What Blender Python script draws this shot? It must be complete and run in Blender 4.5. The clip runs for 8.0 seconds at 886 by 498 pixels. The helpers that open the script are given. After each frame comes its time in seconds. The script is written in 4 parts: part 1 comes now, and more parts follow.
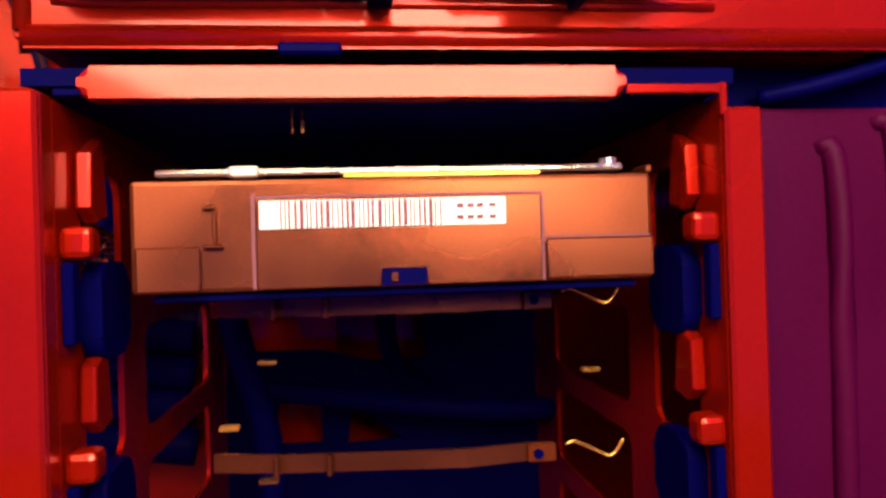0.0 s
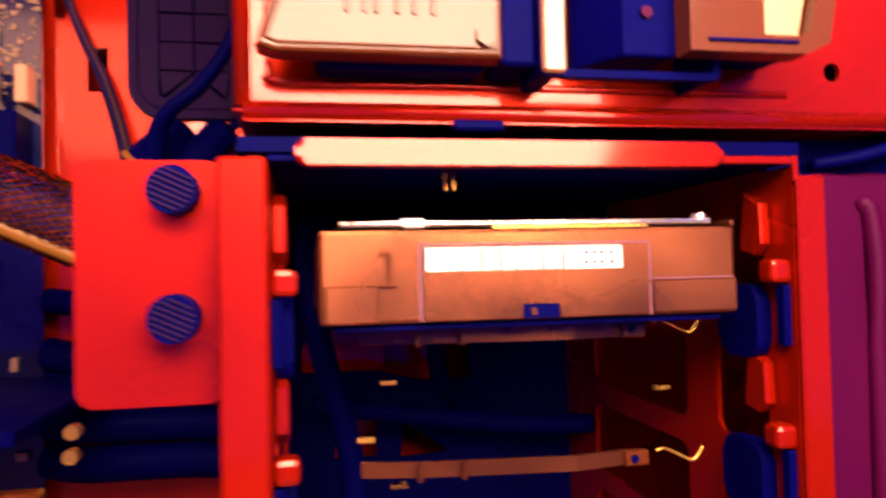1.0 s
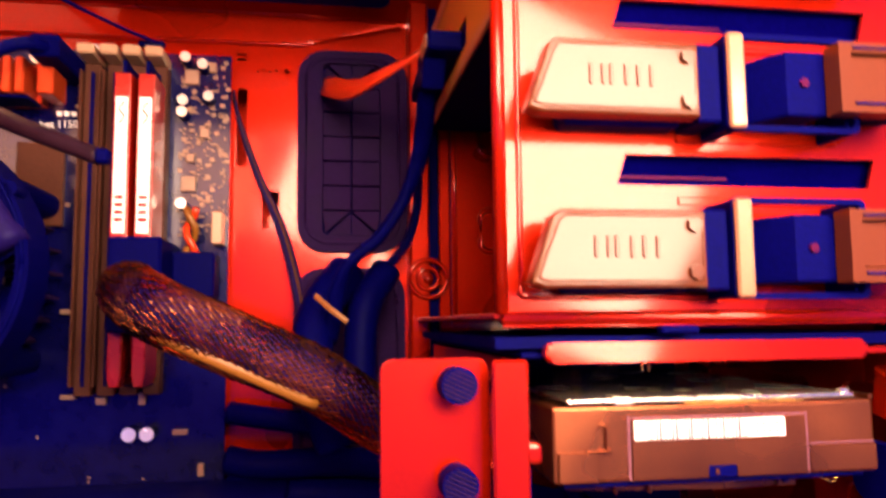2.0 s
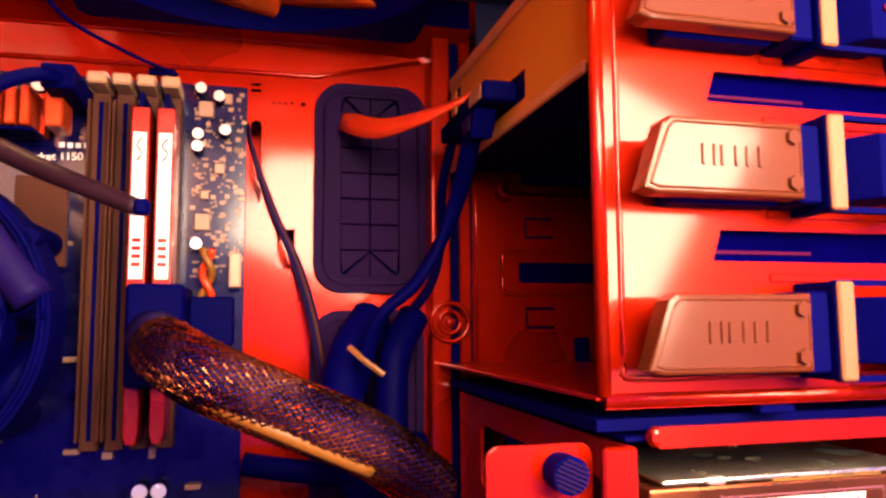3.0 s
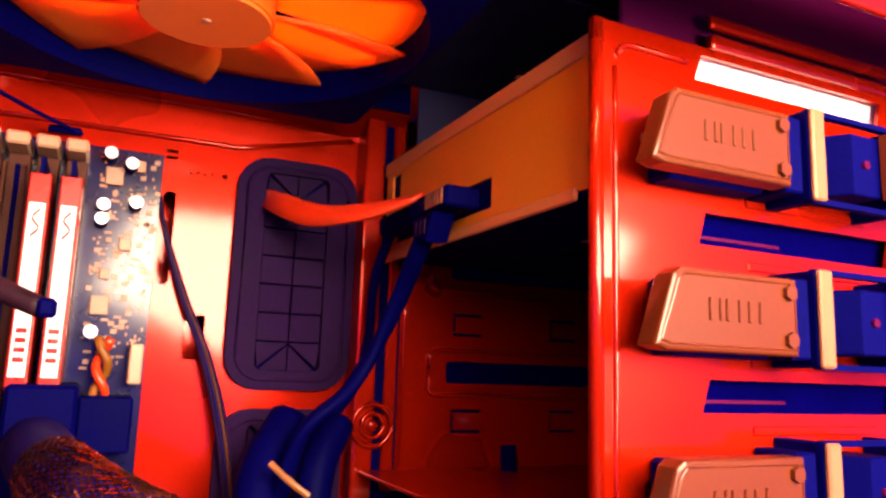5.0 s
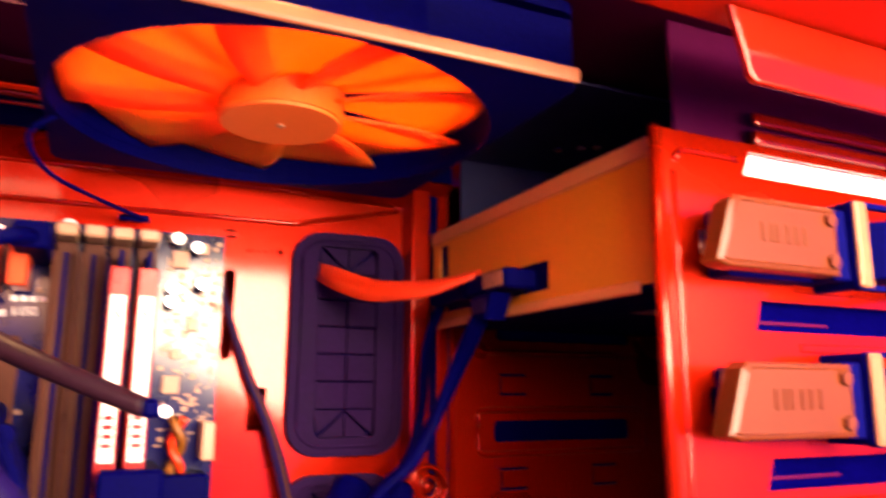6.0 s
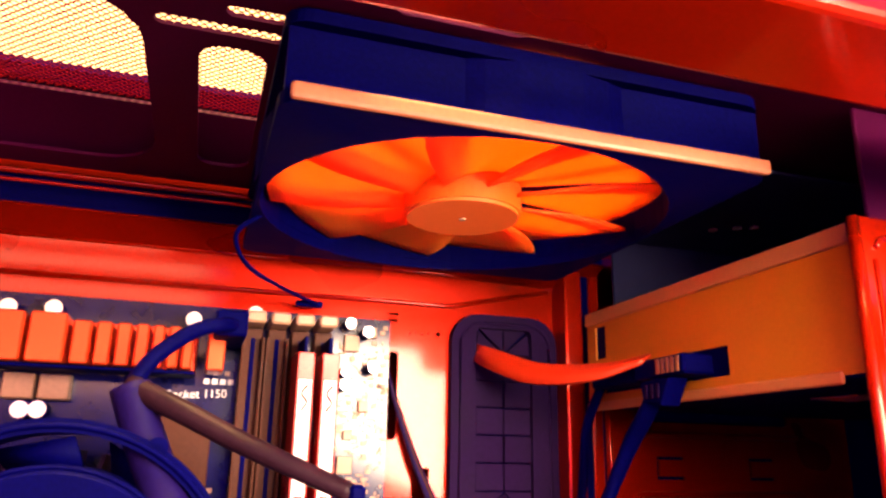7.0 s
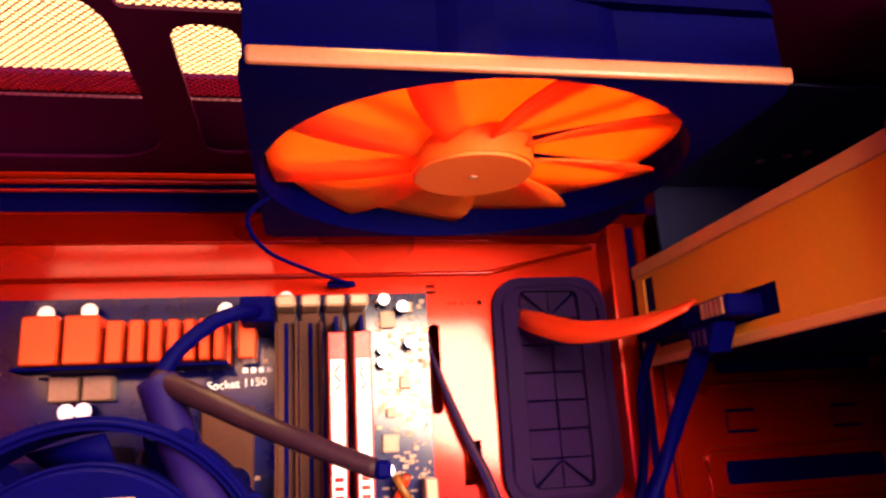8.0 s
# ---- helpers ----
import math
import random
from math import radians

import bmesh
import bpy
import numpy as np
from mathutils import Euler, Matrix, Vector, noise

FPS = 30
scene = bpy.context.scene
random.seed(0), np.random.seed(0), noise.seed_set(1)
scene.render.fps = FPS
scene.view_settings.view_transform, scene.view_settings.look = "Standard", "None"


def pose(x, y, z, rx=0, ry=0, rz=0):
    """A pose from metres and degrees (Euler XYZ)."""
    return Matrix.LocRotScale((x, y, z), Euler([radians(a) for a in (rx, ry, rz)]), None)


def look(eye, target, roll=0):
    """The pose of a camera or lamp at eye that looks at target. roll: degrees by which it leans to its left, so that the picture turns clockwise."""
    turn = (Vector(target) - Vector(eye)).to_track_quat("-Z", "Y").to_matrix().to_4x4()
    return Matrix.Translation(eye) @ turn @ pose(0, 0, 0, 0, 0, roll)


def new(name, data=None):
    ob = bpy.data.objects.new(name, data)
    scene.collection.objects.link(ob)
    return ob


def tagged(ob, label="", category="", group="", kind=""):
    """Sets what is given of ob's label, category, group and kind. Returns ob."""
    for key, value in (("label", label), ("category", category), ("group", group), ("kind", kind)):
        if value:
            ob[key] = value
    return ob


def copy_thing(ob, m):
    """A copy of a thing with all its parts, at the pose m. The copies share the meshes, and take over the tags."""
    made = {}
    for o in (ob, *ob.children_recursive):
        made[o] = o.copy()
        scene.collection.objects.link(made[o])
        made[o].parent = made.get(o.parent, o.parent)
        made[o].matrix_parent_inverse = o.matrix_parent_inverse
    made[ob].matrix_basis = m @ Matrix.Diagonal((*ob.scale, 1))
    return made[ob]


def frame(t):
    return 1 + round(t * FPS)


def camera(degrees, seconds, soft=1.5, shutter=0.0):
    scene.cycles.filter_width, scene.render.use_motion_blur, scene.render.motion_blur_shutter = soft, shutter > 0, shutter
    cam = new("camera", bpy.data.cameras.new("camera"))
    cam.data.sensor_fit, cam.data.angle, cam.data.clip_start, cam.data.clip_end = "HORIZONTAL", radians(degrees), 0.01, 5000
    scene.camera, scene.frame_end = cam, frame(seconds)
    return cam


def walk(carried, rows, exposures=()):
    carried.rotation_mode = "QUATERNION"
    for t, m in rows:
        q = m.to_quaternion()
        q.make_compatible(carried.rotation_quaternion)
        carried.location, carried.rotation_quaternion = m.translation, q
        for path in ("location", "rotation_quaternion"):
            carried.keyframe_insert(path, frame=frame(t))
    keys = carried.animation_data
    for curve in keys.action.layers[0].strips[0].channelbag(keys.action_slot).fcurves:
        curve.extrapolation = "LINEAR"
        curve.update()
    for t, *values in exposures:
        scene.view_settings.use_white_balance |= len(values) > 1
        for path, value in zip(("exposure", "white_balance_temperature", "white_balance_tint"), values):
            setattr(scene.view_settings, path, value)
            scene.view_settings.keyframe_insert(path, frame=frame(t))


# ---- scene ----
cam = camera(62.1, 8.0, soft=2.6, shutter=0.5)
PATH = [
    (0, (0.008, -0.001, 0.273), (0.239, 1.986, 0.283), -1.7),
    (0.5, (-0.007, -0.005, 0.272), (0.4, 1.949, 0.383), -2.0),
    (1, (-0.032, -0.021, 0.278), (0.341, 1.943, 0.335), -1.3),
    (1.5, (-0.062, -0.04, 0.288), (0.276, 1.927, 0.413), -1.1),
    (2, (-0.085, -0.056, 0.308), (0.228, 1.91, 0.505), -0.6),
    (2.2, (-0.092, -0.059, 0.317), (0.237, 1.904, 0.518), 0.1),
    (3.3, (-0.135, -0.036, 0.331), (0.462, 1.861, 0.544), 0.5),
    (3.5, (-0.14, -0.034, 0.335), (0.527, 1.831, 0.612), 1.8),
    (4, (-0.141, -0.025, 0.337), (0.606, 1.803, 0.659), 2.8),
    (4.2, (-0.137, -0.023, 0.342), (0.656, 1.784, 0.661), 2.2),
    (5.3, (-0.147, -0.016, 0.352), (0.716, 1.756, 0.69), 1.7),
    (5.5, (-0.146, -0.019, 0.355), (0.747, 1.735, 0.706), 1.3),
    (6, (-0.171, -0.024, 0.367), (0.657, 1.756, 0.749), 0.2),
    (6.5, (-0.205, -0.022, 0.37), (0.527, 1.771, 0.869), 1.4),
    (7, (-0.202, -0.022, 0.372), (0.389, 1.807, 0.924), 1.1),
    (7.5, (-0.189, -0.019, 0.371), (0.335, 1.847, 0.866), -2.0),
    (8, (-0.178, -0.016, 0.369), (0.199, 1.882, 0.874), -3.3),
]
walk(cam, [(t, look(eye, target, roll)) for t, eye, target, roll in PATH],
     [(0.0, -0.95), (0.5, -0.75), (1.0, -0.2), (1.5, 0.05), (2.0, 0.05), (4.0, 0.25), (5.5, 0.35), (6.0, 0.45), (7.0, 0.55), (8.0, 0.45)])

# ---- light ----
# Blue ambient fill, added to tint the dark parts navy.
world = bpy.data.worlds.new("blue_fill")
scene.world = world
world.use_nodes = True
world.node_tree.nodes["Background"].inputs["Color"].default_value = (0.025, 0.006, 1.0, 1)
world.node_tree.nodes["Background"].inputs["Strength"].default_value = 0.85


def area_lamp(name, eye, target, sx, sy, watts, colour, roll=0):
    d = bpy.data.lights.new(name, "AREA")
    d.shape, d.size, d.size_y, d.energy, d.color = "RECTANGLE", sx, sy, watts, colour
    ob = new(name, d)
    ob.matrix_world = look(eye, target, roll)
    return ob


area_lamp("desk_lamp", (0.010, -0.13, 0.425), (0.0, 0.20, 0.36), 0.28, 0.155, 7.8, (1.0, 0.71, 0.48), -24)
area_lamp("room_lamp", (-0.42, -0.55, 0.66), (-0.02, 0.25, 0.37), 0.50, 0.40, 7.0, (1.0, 0.42, 0.16))
area_lamp("ceiling_lamp", (-0.12, 0.05, 1.40), (-0.12, 0.19, 0.45), 0.50, 0.50, 150.0, (1.0, 0.55, 0.20))


# ---- materials ----
def material(name, colour, rough=0.5, metal=0.0, grain=300.0, vary=0.25, bump=0.1, stain=25.0, coat=0.0, rnd=0.0, spec=0.5, coat_rough=0.10):
    m = bpy.data.materials.new(name)
    m.use_nodes = True
    nt = m.node_tree
    b = nt.nodes["Principled BSDF"]
    b.inputs["Metallic"].default_value = metal
    b.inputs["Coat Weight"].default_value = coat
    b.inputs["Coat Roughness"].default_value = coat_rough
    b.inputs["Specular IOR Level"].default_value = spec
    tc = nt.nodes.new("ShaderNodeTexCoord")
    fine, broad = nt.nodes.new("ShaderNodeTexNoise"), nt.nodes.new("ShaderNodeTexNoise")
    for n, s, d in ((fine, grain, 3), (broad, stain, 2)):
        n.inputs["Scale"].default_value, n.inputs["Detail"].default_value = s, d
        nt.links.new(tc.outputs["Object"], n.inputs["Vector"])
    mix = nt.nodes.new("ShaderNodeMath")
    mix.operation = "ADD"
    nt.links.new(fine.outputs["Fac"], mix.inputs[0])
    nt.links.new(broad.outputs["Fac"], mix.inputs[1])
    last = mix.outputs[0]
    if rnd:
        info, sc = nt.nodes.new("ShaderNodeObjectInfo"), nt.nodes.new("ShaderNodeMath")
        sc.operation = "MULTIPLY_ADD"
        sc.inputs[1].default_value = rnd
        nt.links.new(info.outputs["Random"], sc.inputs[0])
        nt.links.new(last, sc.inputs[2])
        last = sc.outputs[0]
    ramp = nt.nodes.new("ShaderNodeMapRange")
    ramp.inputs["From Min"].default_value, ramp.inputs["From Max"].default_value = 0.6, 1.4
    ramp.inputs["To Min"].default_value, ramp.inputs["To Max"].default_value = 1 - vary, 1 + vary
    nt.links.new(last, ramp.inputs["Value"])
    mul = nt.nodes.new("ShaderNodeVectorMath")
    mul.operation = "SCALE"
    mul.inputs[0].default_value = colour
    nt.links.new(ramp.outputs["Result"], mul.inputs["Scale"])
    nt.links.new(mul.outputs["Vector"], b.inputs["Base Color"])
    rr = nt.nodes.new("ShaderNodeMapRange")
    rr.inputs["From Min"].default_value, rr.inputs["From Max"].default_value = 0.3, 0.7
    rr.inputs["To Min"].default_value, rr.inputs["To Max"].default_value = max(rough - 0.07, 0.03), min(rough + 0.1, 1)
    nt.links.new(broad.outputs["Fac"], rr.inputs["Value"])
    nt.links.new(rr.outputs["Result"], b.inputs["Roughness"])
    if bump:
        bp = nt.nodes.new("ShaderNodeBump")
        bp.inputs["Strength"].default_value, bp.inputs["Distance"].default_value = bump, 0.0004
        nt.links.new(fine.outputs["Fac"], bp.inputs["Height"])
        nt.links.new(bp.outputs["Normal"], b.inputs["Normal"])
    return m


RED = material("red_painted_steel", (0.27, 0.0060, 0.0002), 0.30, 0.55, 900, 0.10, 0.04, 18, 0.50, spec=0.05)
# Navy for dark plastic and cables, and for the added shade sheets.
NAVY = material("navy_plastic_and_shade", (0.0003, 0.0002, 0.042), 0.6, 0.0, 700, 0.3, 0.15, 40, spec=0.02)
RUBBER = material("dusty_rubber", (0.011, 0.003, 0.028), 0.7, 0.0, 600, 0.3, 0.2, 50, rnd=0.3, spec=0.05)
GREY = material("grey_plastic", (0.066, 0.0115, 0.0012), 0.5, 0.0, 800, 0.1, 0.1, 30, 0.45, spec=0.10)
PALE = material("pale_plastic", (0.36, 0.20, 0.12), 0.35, 0.0, 800, 0.1, 0.1, 40)
ALU = material("cast_aluminium", (0.24, 0.066, 0.026), 0.28, 0.9, 2500, 0.12, 0.05, 35)
BAR = material("tan_plastic_bar", (0.20, 0.075, 0.03), 0.32, 0.0, 800, 0.1, 0.1, 40, 0.3)
STEEL = material("bright_steel", (0.85, 0.72, 0.6), 0.2, 0.9, 900, 0.15, 0.1, 60)
# Plum plastic; also red case parts whose shade is put into the colour.
PLUM = material("plum_plastic_and_shaded_red", (0.038, 0.0003, 0.022), 0.5, 0.0, 800, 0.2, 0.1, 20, spec=0.05)
ZINC = material("yellow_zinc_steel", (0.44, 0.14, 0.002), 0.5, 0.0, 900, 0.08, 0.08, 14)
ZINCD = material("zinc_edge", (0.42, 0.15, 0.04), 0.5, 0.0, 900, 0.1, 0.08, 14)
WHITE = material("white_label_and_lit_zinc", (0.85, 0.82, 0.8), 0.5, 0.0, 500, 0.05, 0.02, 40)
INK = material("dark_ink", (0.12, 0.03, 0.06), 0.6, 0.0, 500, 0.1, 0.0, 40)
DARK = material("recess_shade", (0.001, 0.001, 0.05), 0.7, 0.0, 500, 0.2, 0.0, 40)
PCB = material("circuit_board", (0.001, 0.0008, 0.035), 0.3, 0.0, 1200, 0.5, 0.2, 160, 0.8, spec=0.05, coat_rough=0.13)
CHIP = material("silver_component", (0.20, 0.11, 0.075), 0.4, 0.3, 900, 0.2, 0.1, 90, rnd=0.6)
CAP = material("capacitor_top", (0.88, 0.84, 0.82), 0.2, 0.6, 900, 0.1, 0.05, 90)
RAMRED = material("red_anodised", (0.28, 0.005, 0.001), 0.28, 0.25, 900, 0.12, 0.05, 40)
SINK = material("orange_anodised", (0.58, 0.055, 0.010), 0.32, 0.6, 900, 0.12, 0.08, 60)
FANORANGE = material("orange_fan_plastic", (0.80, 0.21, 0.014), 0.5, 0.0, 700, 0.1, 0.05, 30)
fnt = FANORANGE.node_tree
ftr, fmx, fout = fnt.nodes.new("ShaderNodeBsdfTranslucent"), fnt.nodes.new("ShaderNodeMixShader"), fnt.nodes["Material Output"]
ftr.inputs["Color"].default_value = (0.95, 0.27, 0.03, 1)
fmx.inputs["Fac"].default_value = 0.55
fnt.links.new(fnt.nodes["Principled BSDF"].outputs[0], fmx.inputs[1])
fnt.links.new(ftr.outputs[0], fmx.inputs[2])
fnt.links.new(fmx.outputs[0], fout.inputs["Surface"])
HUB = material("fan_hub_label", (0.72, 0.13, 0.012), 0.5, 0.0, 700, 0.06, 0.03, 30)
FANLIP = material("fan_lip", (0.30, 0.09, 0.035), 0.5, 0.0, 700, 0.15, 0.1, 30)
ORANGE = material("orange_cable_jacket", (0.50, 0.028, 0.003), 0.4, 0.0, 600, 0.1, 0.05, 40)
BROWN = material("brown_slot_plastic", (0.055, 0.017, 0.010), 0.5, 0.0, 700, 0.2, 0.1, 60, spec=0.1)
YELLOW = material("yellow_wire", (0.16, 0.055, 0.003), 0.5, 0.0, 600, 0.2, 0.1, 60)
SLEEVE = material("braided_sleeve", (0.006, 0.002, 0.05), 0.55, 0.0, 600, 0.3, 0.2, 60, spec=0.06)
STRAND = material("copper_strand", (0.20, 0.075, 0.022), 0.24, 1.0, 900, 0.3, 0.1, 60, rnd=0.8)
GOLD = material("gold_contact", (0.6, 0.3, 0.06), 0.25, 0.8, 900, 0.1, 0.05, 60)
DESK = material("desk_top", (0.03, 0.02, 0.05), 0.5, 0.0, 200, 0.3, 0.2, 8)


# ---- building helpers ----
def part(name, bm, mat, parent=None, label="", smooth=False):
    me = bpy.data.meshes.new(name)
    bmesh.ops.recalc_face_normals(bm, faces=bm.faces)
    bm.to_mesh(me)
    bm.free()
    if smooth:
        for p in me.polygons:
            p.use_smooth = True
    me.materials.append(mat)
    ob = new(name, me)
    if parent:
        ob.parent = parent
    return tagged(ob, label)


def thing(name, label, category, group="", kind=""):
    return tagged(new(name), label, category, group, kind)


def box(bm, x0, x1, y0, y1, z0, z1, bev=0.0004, seg=1):
    m = Matrix.LocRotScale(((x0 + x1) / 2, (y0 + y1) / 2, (z0 + z1) / 2), None, (abs(x1 - x0), abs(y1 - y0), abs(z1 - z0)))
    g = bmesh.ops.create_cube(bm, size=1, matrix=m)
    if bev:
        edges = list({e for v in g["verts"] for e in v.link_edges})
        bmesh.ops.bevel(bm, geom=edges, offset=bev, segments=seg, affect="EDGES", profile=0.5)
    return bm


def boxes(*rows, bev=0.0004, seg=1):
    bm = bmesh.new()
    for r in rows:
        box(bm, *r, bev=bev, seg=seg)
    return bm


def rounded(x0, x1, z0, z1, r, n=5):
    pts = []
    for cx, cz, a in ((x1 - r, z1 - r, 0), (x0 + r, z1 - r, 90), (x0 + r, z0 + r, 180), (x1 - r, z0 + r, 270)):
        for k in range(n + 1):
            b = radians(a + 90 * k / n)
            pts.append((cx + r * math.cos(b), cz + r * math.sin(b)))
    return pts


XZ = lambda u, v, w: (u, w, v)
XY = lambda u, v, w: (u, v, w)
YZ = lambda u, v, w: (w, u, v)


def sheet(bm, outer, holes, w0, w1, put=XZ, bev=0.0):
    """A plate with holes: the outline and holes in two axes, w0 to w1 along the third."""
    loops = [outer, *holes]
    caps = []
    for w in (w0, w1):
        rings = [[bm.verts.new(put(u, v, w)) for u, v in lp] for lp in loops]
        if holes:
            edges = [bm.edges.new((r[i], r[(i + 1) % len(r)])) for r in rings for i in range(len(r))]
            bmesh.ops.triangle_fill(bm, use_beauty=True, edges=edges)
        else:
            bm.faces.new(rings[0])
        caps.append(rings)
    for a, b in zip(*caps):
        for i in range(len(a)):
            j = (i + 1) % len(a)
            bm.faces.new((a[i], a[j], b[j], b[i]))
    if bev and not holes:
        edges = [e for ring in caps[0] + caps[1] for v in ring for e in v.link_edges if e.other_vert(v) in ring]
        bmesh.ops.bevel(bm, geom=list(set(edges)), offset=bev, segments=2, affect="EDGES", profile=0.5)
    return bm


def rect(x0, x1, z0, z1):
    return [(x0, z0), (x1, z0), (x1, z1), (x0, z1)]


def disc(bm, c, r, h, axis="y", n=24, r2=None):
    turn = {"y": Matrix.Rotation(radians(90), 4, "X"), "z": Matrix(), "x": Matrix.Rotation(radians(90), 4, "Y")}[axis]
    bmesh.ops.create_cone(bm, cap_ends=True, segments=n, radius1=r, radius2=r if r2 is None else r2, depth=h, matrix=Matrix.Translation(c) @ turn)
    return bm


def glide(pts, steps=8):
    P = [Vector(p) for p in pts]
    P = [P[0] * 2 - P[1]] + P + [P[-1] * 2 - P[-2]]
    out = []
    for i in range(1, len(P) - 2):
        a, b, c, d = P[i - 1 : i + 3]
        for k in range(steps):
            t = k / steps
            out.append(0.5 * (2 * b + (c - a) * t + (2 * a - 5 * b + 4 * c - d) * t * t + (3 * b - a - 3 * c + d) * t**3))
    return out + [P[-2]]


def tube(bm, pts, r, n=8, steps=8, flat=1.0, smooth=True):
    """A round (or flattened) cord along points; r may taper as a pair."""
    path = glide(pts, steps) if smooth else [Vector(p) for p in pts]
    r0, r1 = r if isinstance(r, tuple) else (r, r)
    up = Vector((0, 0, 1))
    rings = []
    for i, p in enumerate(path):
        d = (path[min(i + 1, len(path) - 1)] - path[max(i - 1, 0)]).normalized()
        side = d.cross(up)
        side = side.normalized() if side.length > 1e-3 else Vector((1, 0, 0))
        nor = side.cross(d).normalized()
        rr = r0 + (r1 - r0) * i / (len(path) - 1)
        rings.append([bm.verts.new(p + side * rr * math.cos(2 * math.pi * k / n) + nor * rr * flat * math.sin(2 * math.pi * k / n)) for k in range(n)])
    for a, b in zip(rings, rings[1:]):
        for k in range(n):
            bm.faces.new((a[k], a[(k + 1) % n], b[(k + 1) % n], b[k]))
    bm.faces.new(rings[0])
    bm.faces.new(rings[-1])
    return bm


# ---- the room round the case ----
desk = part("desk", boxes((-1.2, 0.9, -0.9, 0.9, -0.03, 0.0), bev=0.003), DESK, label="dark worn desk top under the case")
tagged(desk, category="desk", kind="structure")
# Wall glows by itself; the room light on it is put in as emission.
wallm = bpy.data.materials.new("wall_glow")
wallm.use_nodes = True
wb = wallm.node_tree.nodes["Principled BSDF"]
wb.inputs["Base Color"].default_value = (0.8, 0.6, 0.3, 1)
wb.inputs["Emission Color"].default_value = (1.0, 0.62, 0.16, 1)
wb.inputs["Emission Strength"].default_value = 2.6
wall = part("backdrop", boxes((-3.0, 2.0, 1.6, 1.62, 0.0, 3.0), bev=0), wallm, label="self-glowing yellow backdrop in place of a lit room wall")
tagged(wall, category="backdrop", kind="structure")

# ---- computer case shell ----
case = thing("computer_case", "red painted steel computer case with open side", "computer case")
TRAY = 0.287
G1 = (-0.0975, -0.0487, 0.3415, 0.4345)
G2 = (-0.0985, -0.0500, 0.2350, 0.3320)
b = sheet(bmesh.new(), [(-0.33, 0.02), (-0.042, 0.02), (-0.042, 0.4495), (-0.050, 0.4495), (-0.0985, 0.4385), (-0.33, 0.4375)], [rounded(*G1, 0.012), rounded(*G2, 0.012), rect(-0.1143, -0.1065, 0.3512, 0.3687), rounded(-0.1262, -0.1215, 0.3797, 0.4169, 0.002), rect(-0.1265, -0.1222, 0.4298, 0.4312), rect(-0.1265, -0.1222, 0.4325, 0.4338), rounded(-0.1048, -0.1024, 0.4243, 0.4267, 0.0011),
           *[rounded(x, x + 0.0012, 0.4245 + 0.0006 * (k % 2), 0.4257 + 0.0006 * (k % 2), 0.0005, 2) for k, x in enumerate((-0.1175, -0.1148, -0.1120, -0.1092))]], TRAY, TRAY + 0.0015)
part("motherboard_tray", b, RED, case)
b = bmesh.new()
lo = [(-0.33, TRAY, 0.4375), (-0.0985, TRAY, 0.4385), (-0.050, TRAY, 0.4495), (-0.030, TRAY, 0.4495)]
up = [(-0.33, 0.2862, 0.4530), (-0.0985, 0.2862, 0.4532), (-0.052, 0.2864, 0.4518), (-0.030, 0.2864, 0.4518)]
tp = [(x, 0.2690, 0.4602) for x, *_ in up]
for row, row2 in ((lo, up), (up, tp)):
    va, vb = [bm_v for bm_v in (b.verts.new(p) for p in row)], [b.verts.new(p) for p in row2]
    for i in range(3):
        b.faces.new((va[i], va[i + 1], vb[i + 1], vb[i]))
bmesh.ops.remove_doubles(b, verts=b.verts, dist=1e-5)
lip = part("upper_lip", b, RED, case)
sol = lip.modifiers.new("thick", "SOLIDIFY")
sol.thickness, sol.offset = 0.0014, 0
b = tube(bmesh.new(), [(-0.33, 0.2858, 0.4528), (-0.0985, 0.2858, 0.4530), (-0.052, 0.2860, 0.4516)], 0.0011, 8, 1, smooth=False)
tube(b, [(-0.33, TRAY - 0.0004, 0.4377), (-0.0985, TRAY - 0.0004, 0.4387), (-0.050, TRAY - 0.0004, 0.4495)], 0.0011, 8, 1, smooth=False)
part("lip_fold", b, RED, case, smooth=True)
# Navy strip put in as the shade of the gap above the lip.
part("lip_gap_shade", boxes((-0.33, -0.0305, 0.2685, 0.2697, 0.4604, 0.4734), bev=0), NAVY, case)
b = tube(bmesh.new(), [(-0.33, 0.2622, 0.4702), (-0.20, 0.2618, 0.4702), (-0.06, 0.2622, 0.4702)], 0.0013, 8, 4)
tube(b, [(-0.33, 0.2622, 0.4664), (-0.19, 0.2622, 0.4668), (-0.06, 0.2622, 0.4664)], 0.0007, 8, 4)
part("lip_bead", b, RED, case, smooth=True)
# column between the tray and the drive bays
part("back_wall", boxes((-0.0415, 0.24, 0.2895, 0.2910, 0.012, 0.4920), bev=0), RED, case)
# Dark sheets added here so the recess above the bays looks shaded.
part("shade_sheet", boxes((-0.0300, 0.24, 0.2600, 0.2612, 0.4382, 0.4734), (-0.0570, 0.1060, 0.1680, 0.2599, 0.4695, 0.4705), bev=0), DARK, case)
# Pale tabs standing in for glints of light through holes in the top.
for gx, gy in ((0.0065, 0.2210), (0.0125, 0.2175), (-0.0010, 0.2270)):
    part("hole_glint", boxes((gx, gx + 0.0028, gy, gy + 0.0028, 0.4684, 0.4694), bev=0.0002), PALE, case)
part("corner_column", boxes((-0.0475, -0.0385, 0.2740, 0.2885, 0.02, 0.4735), bev=0.0012, seg=2), RED, case)
part("column_seam", boxes((-0.0382, -0.0340, 0.2765, 0.2880, 0.02, 0.4735), bev=0.0006), NAVY, case)
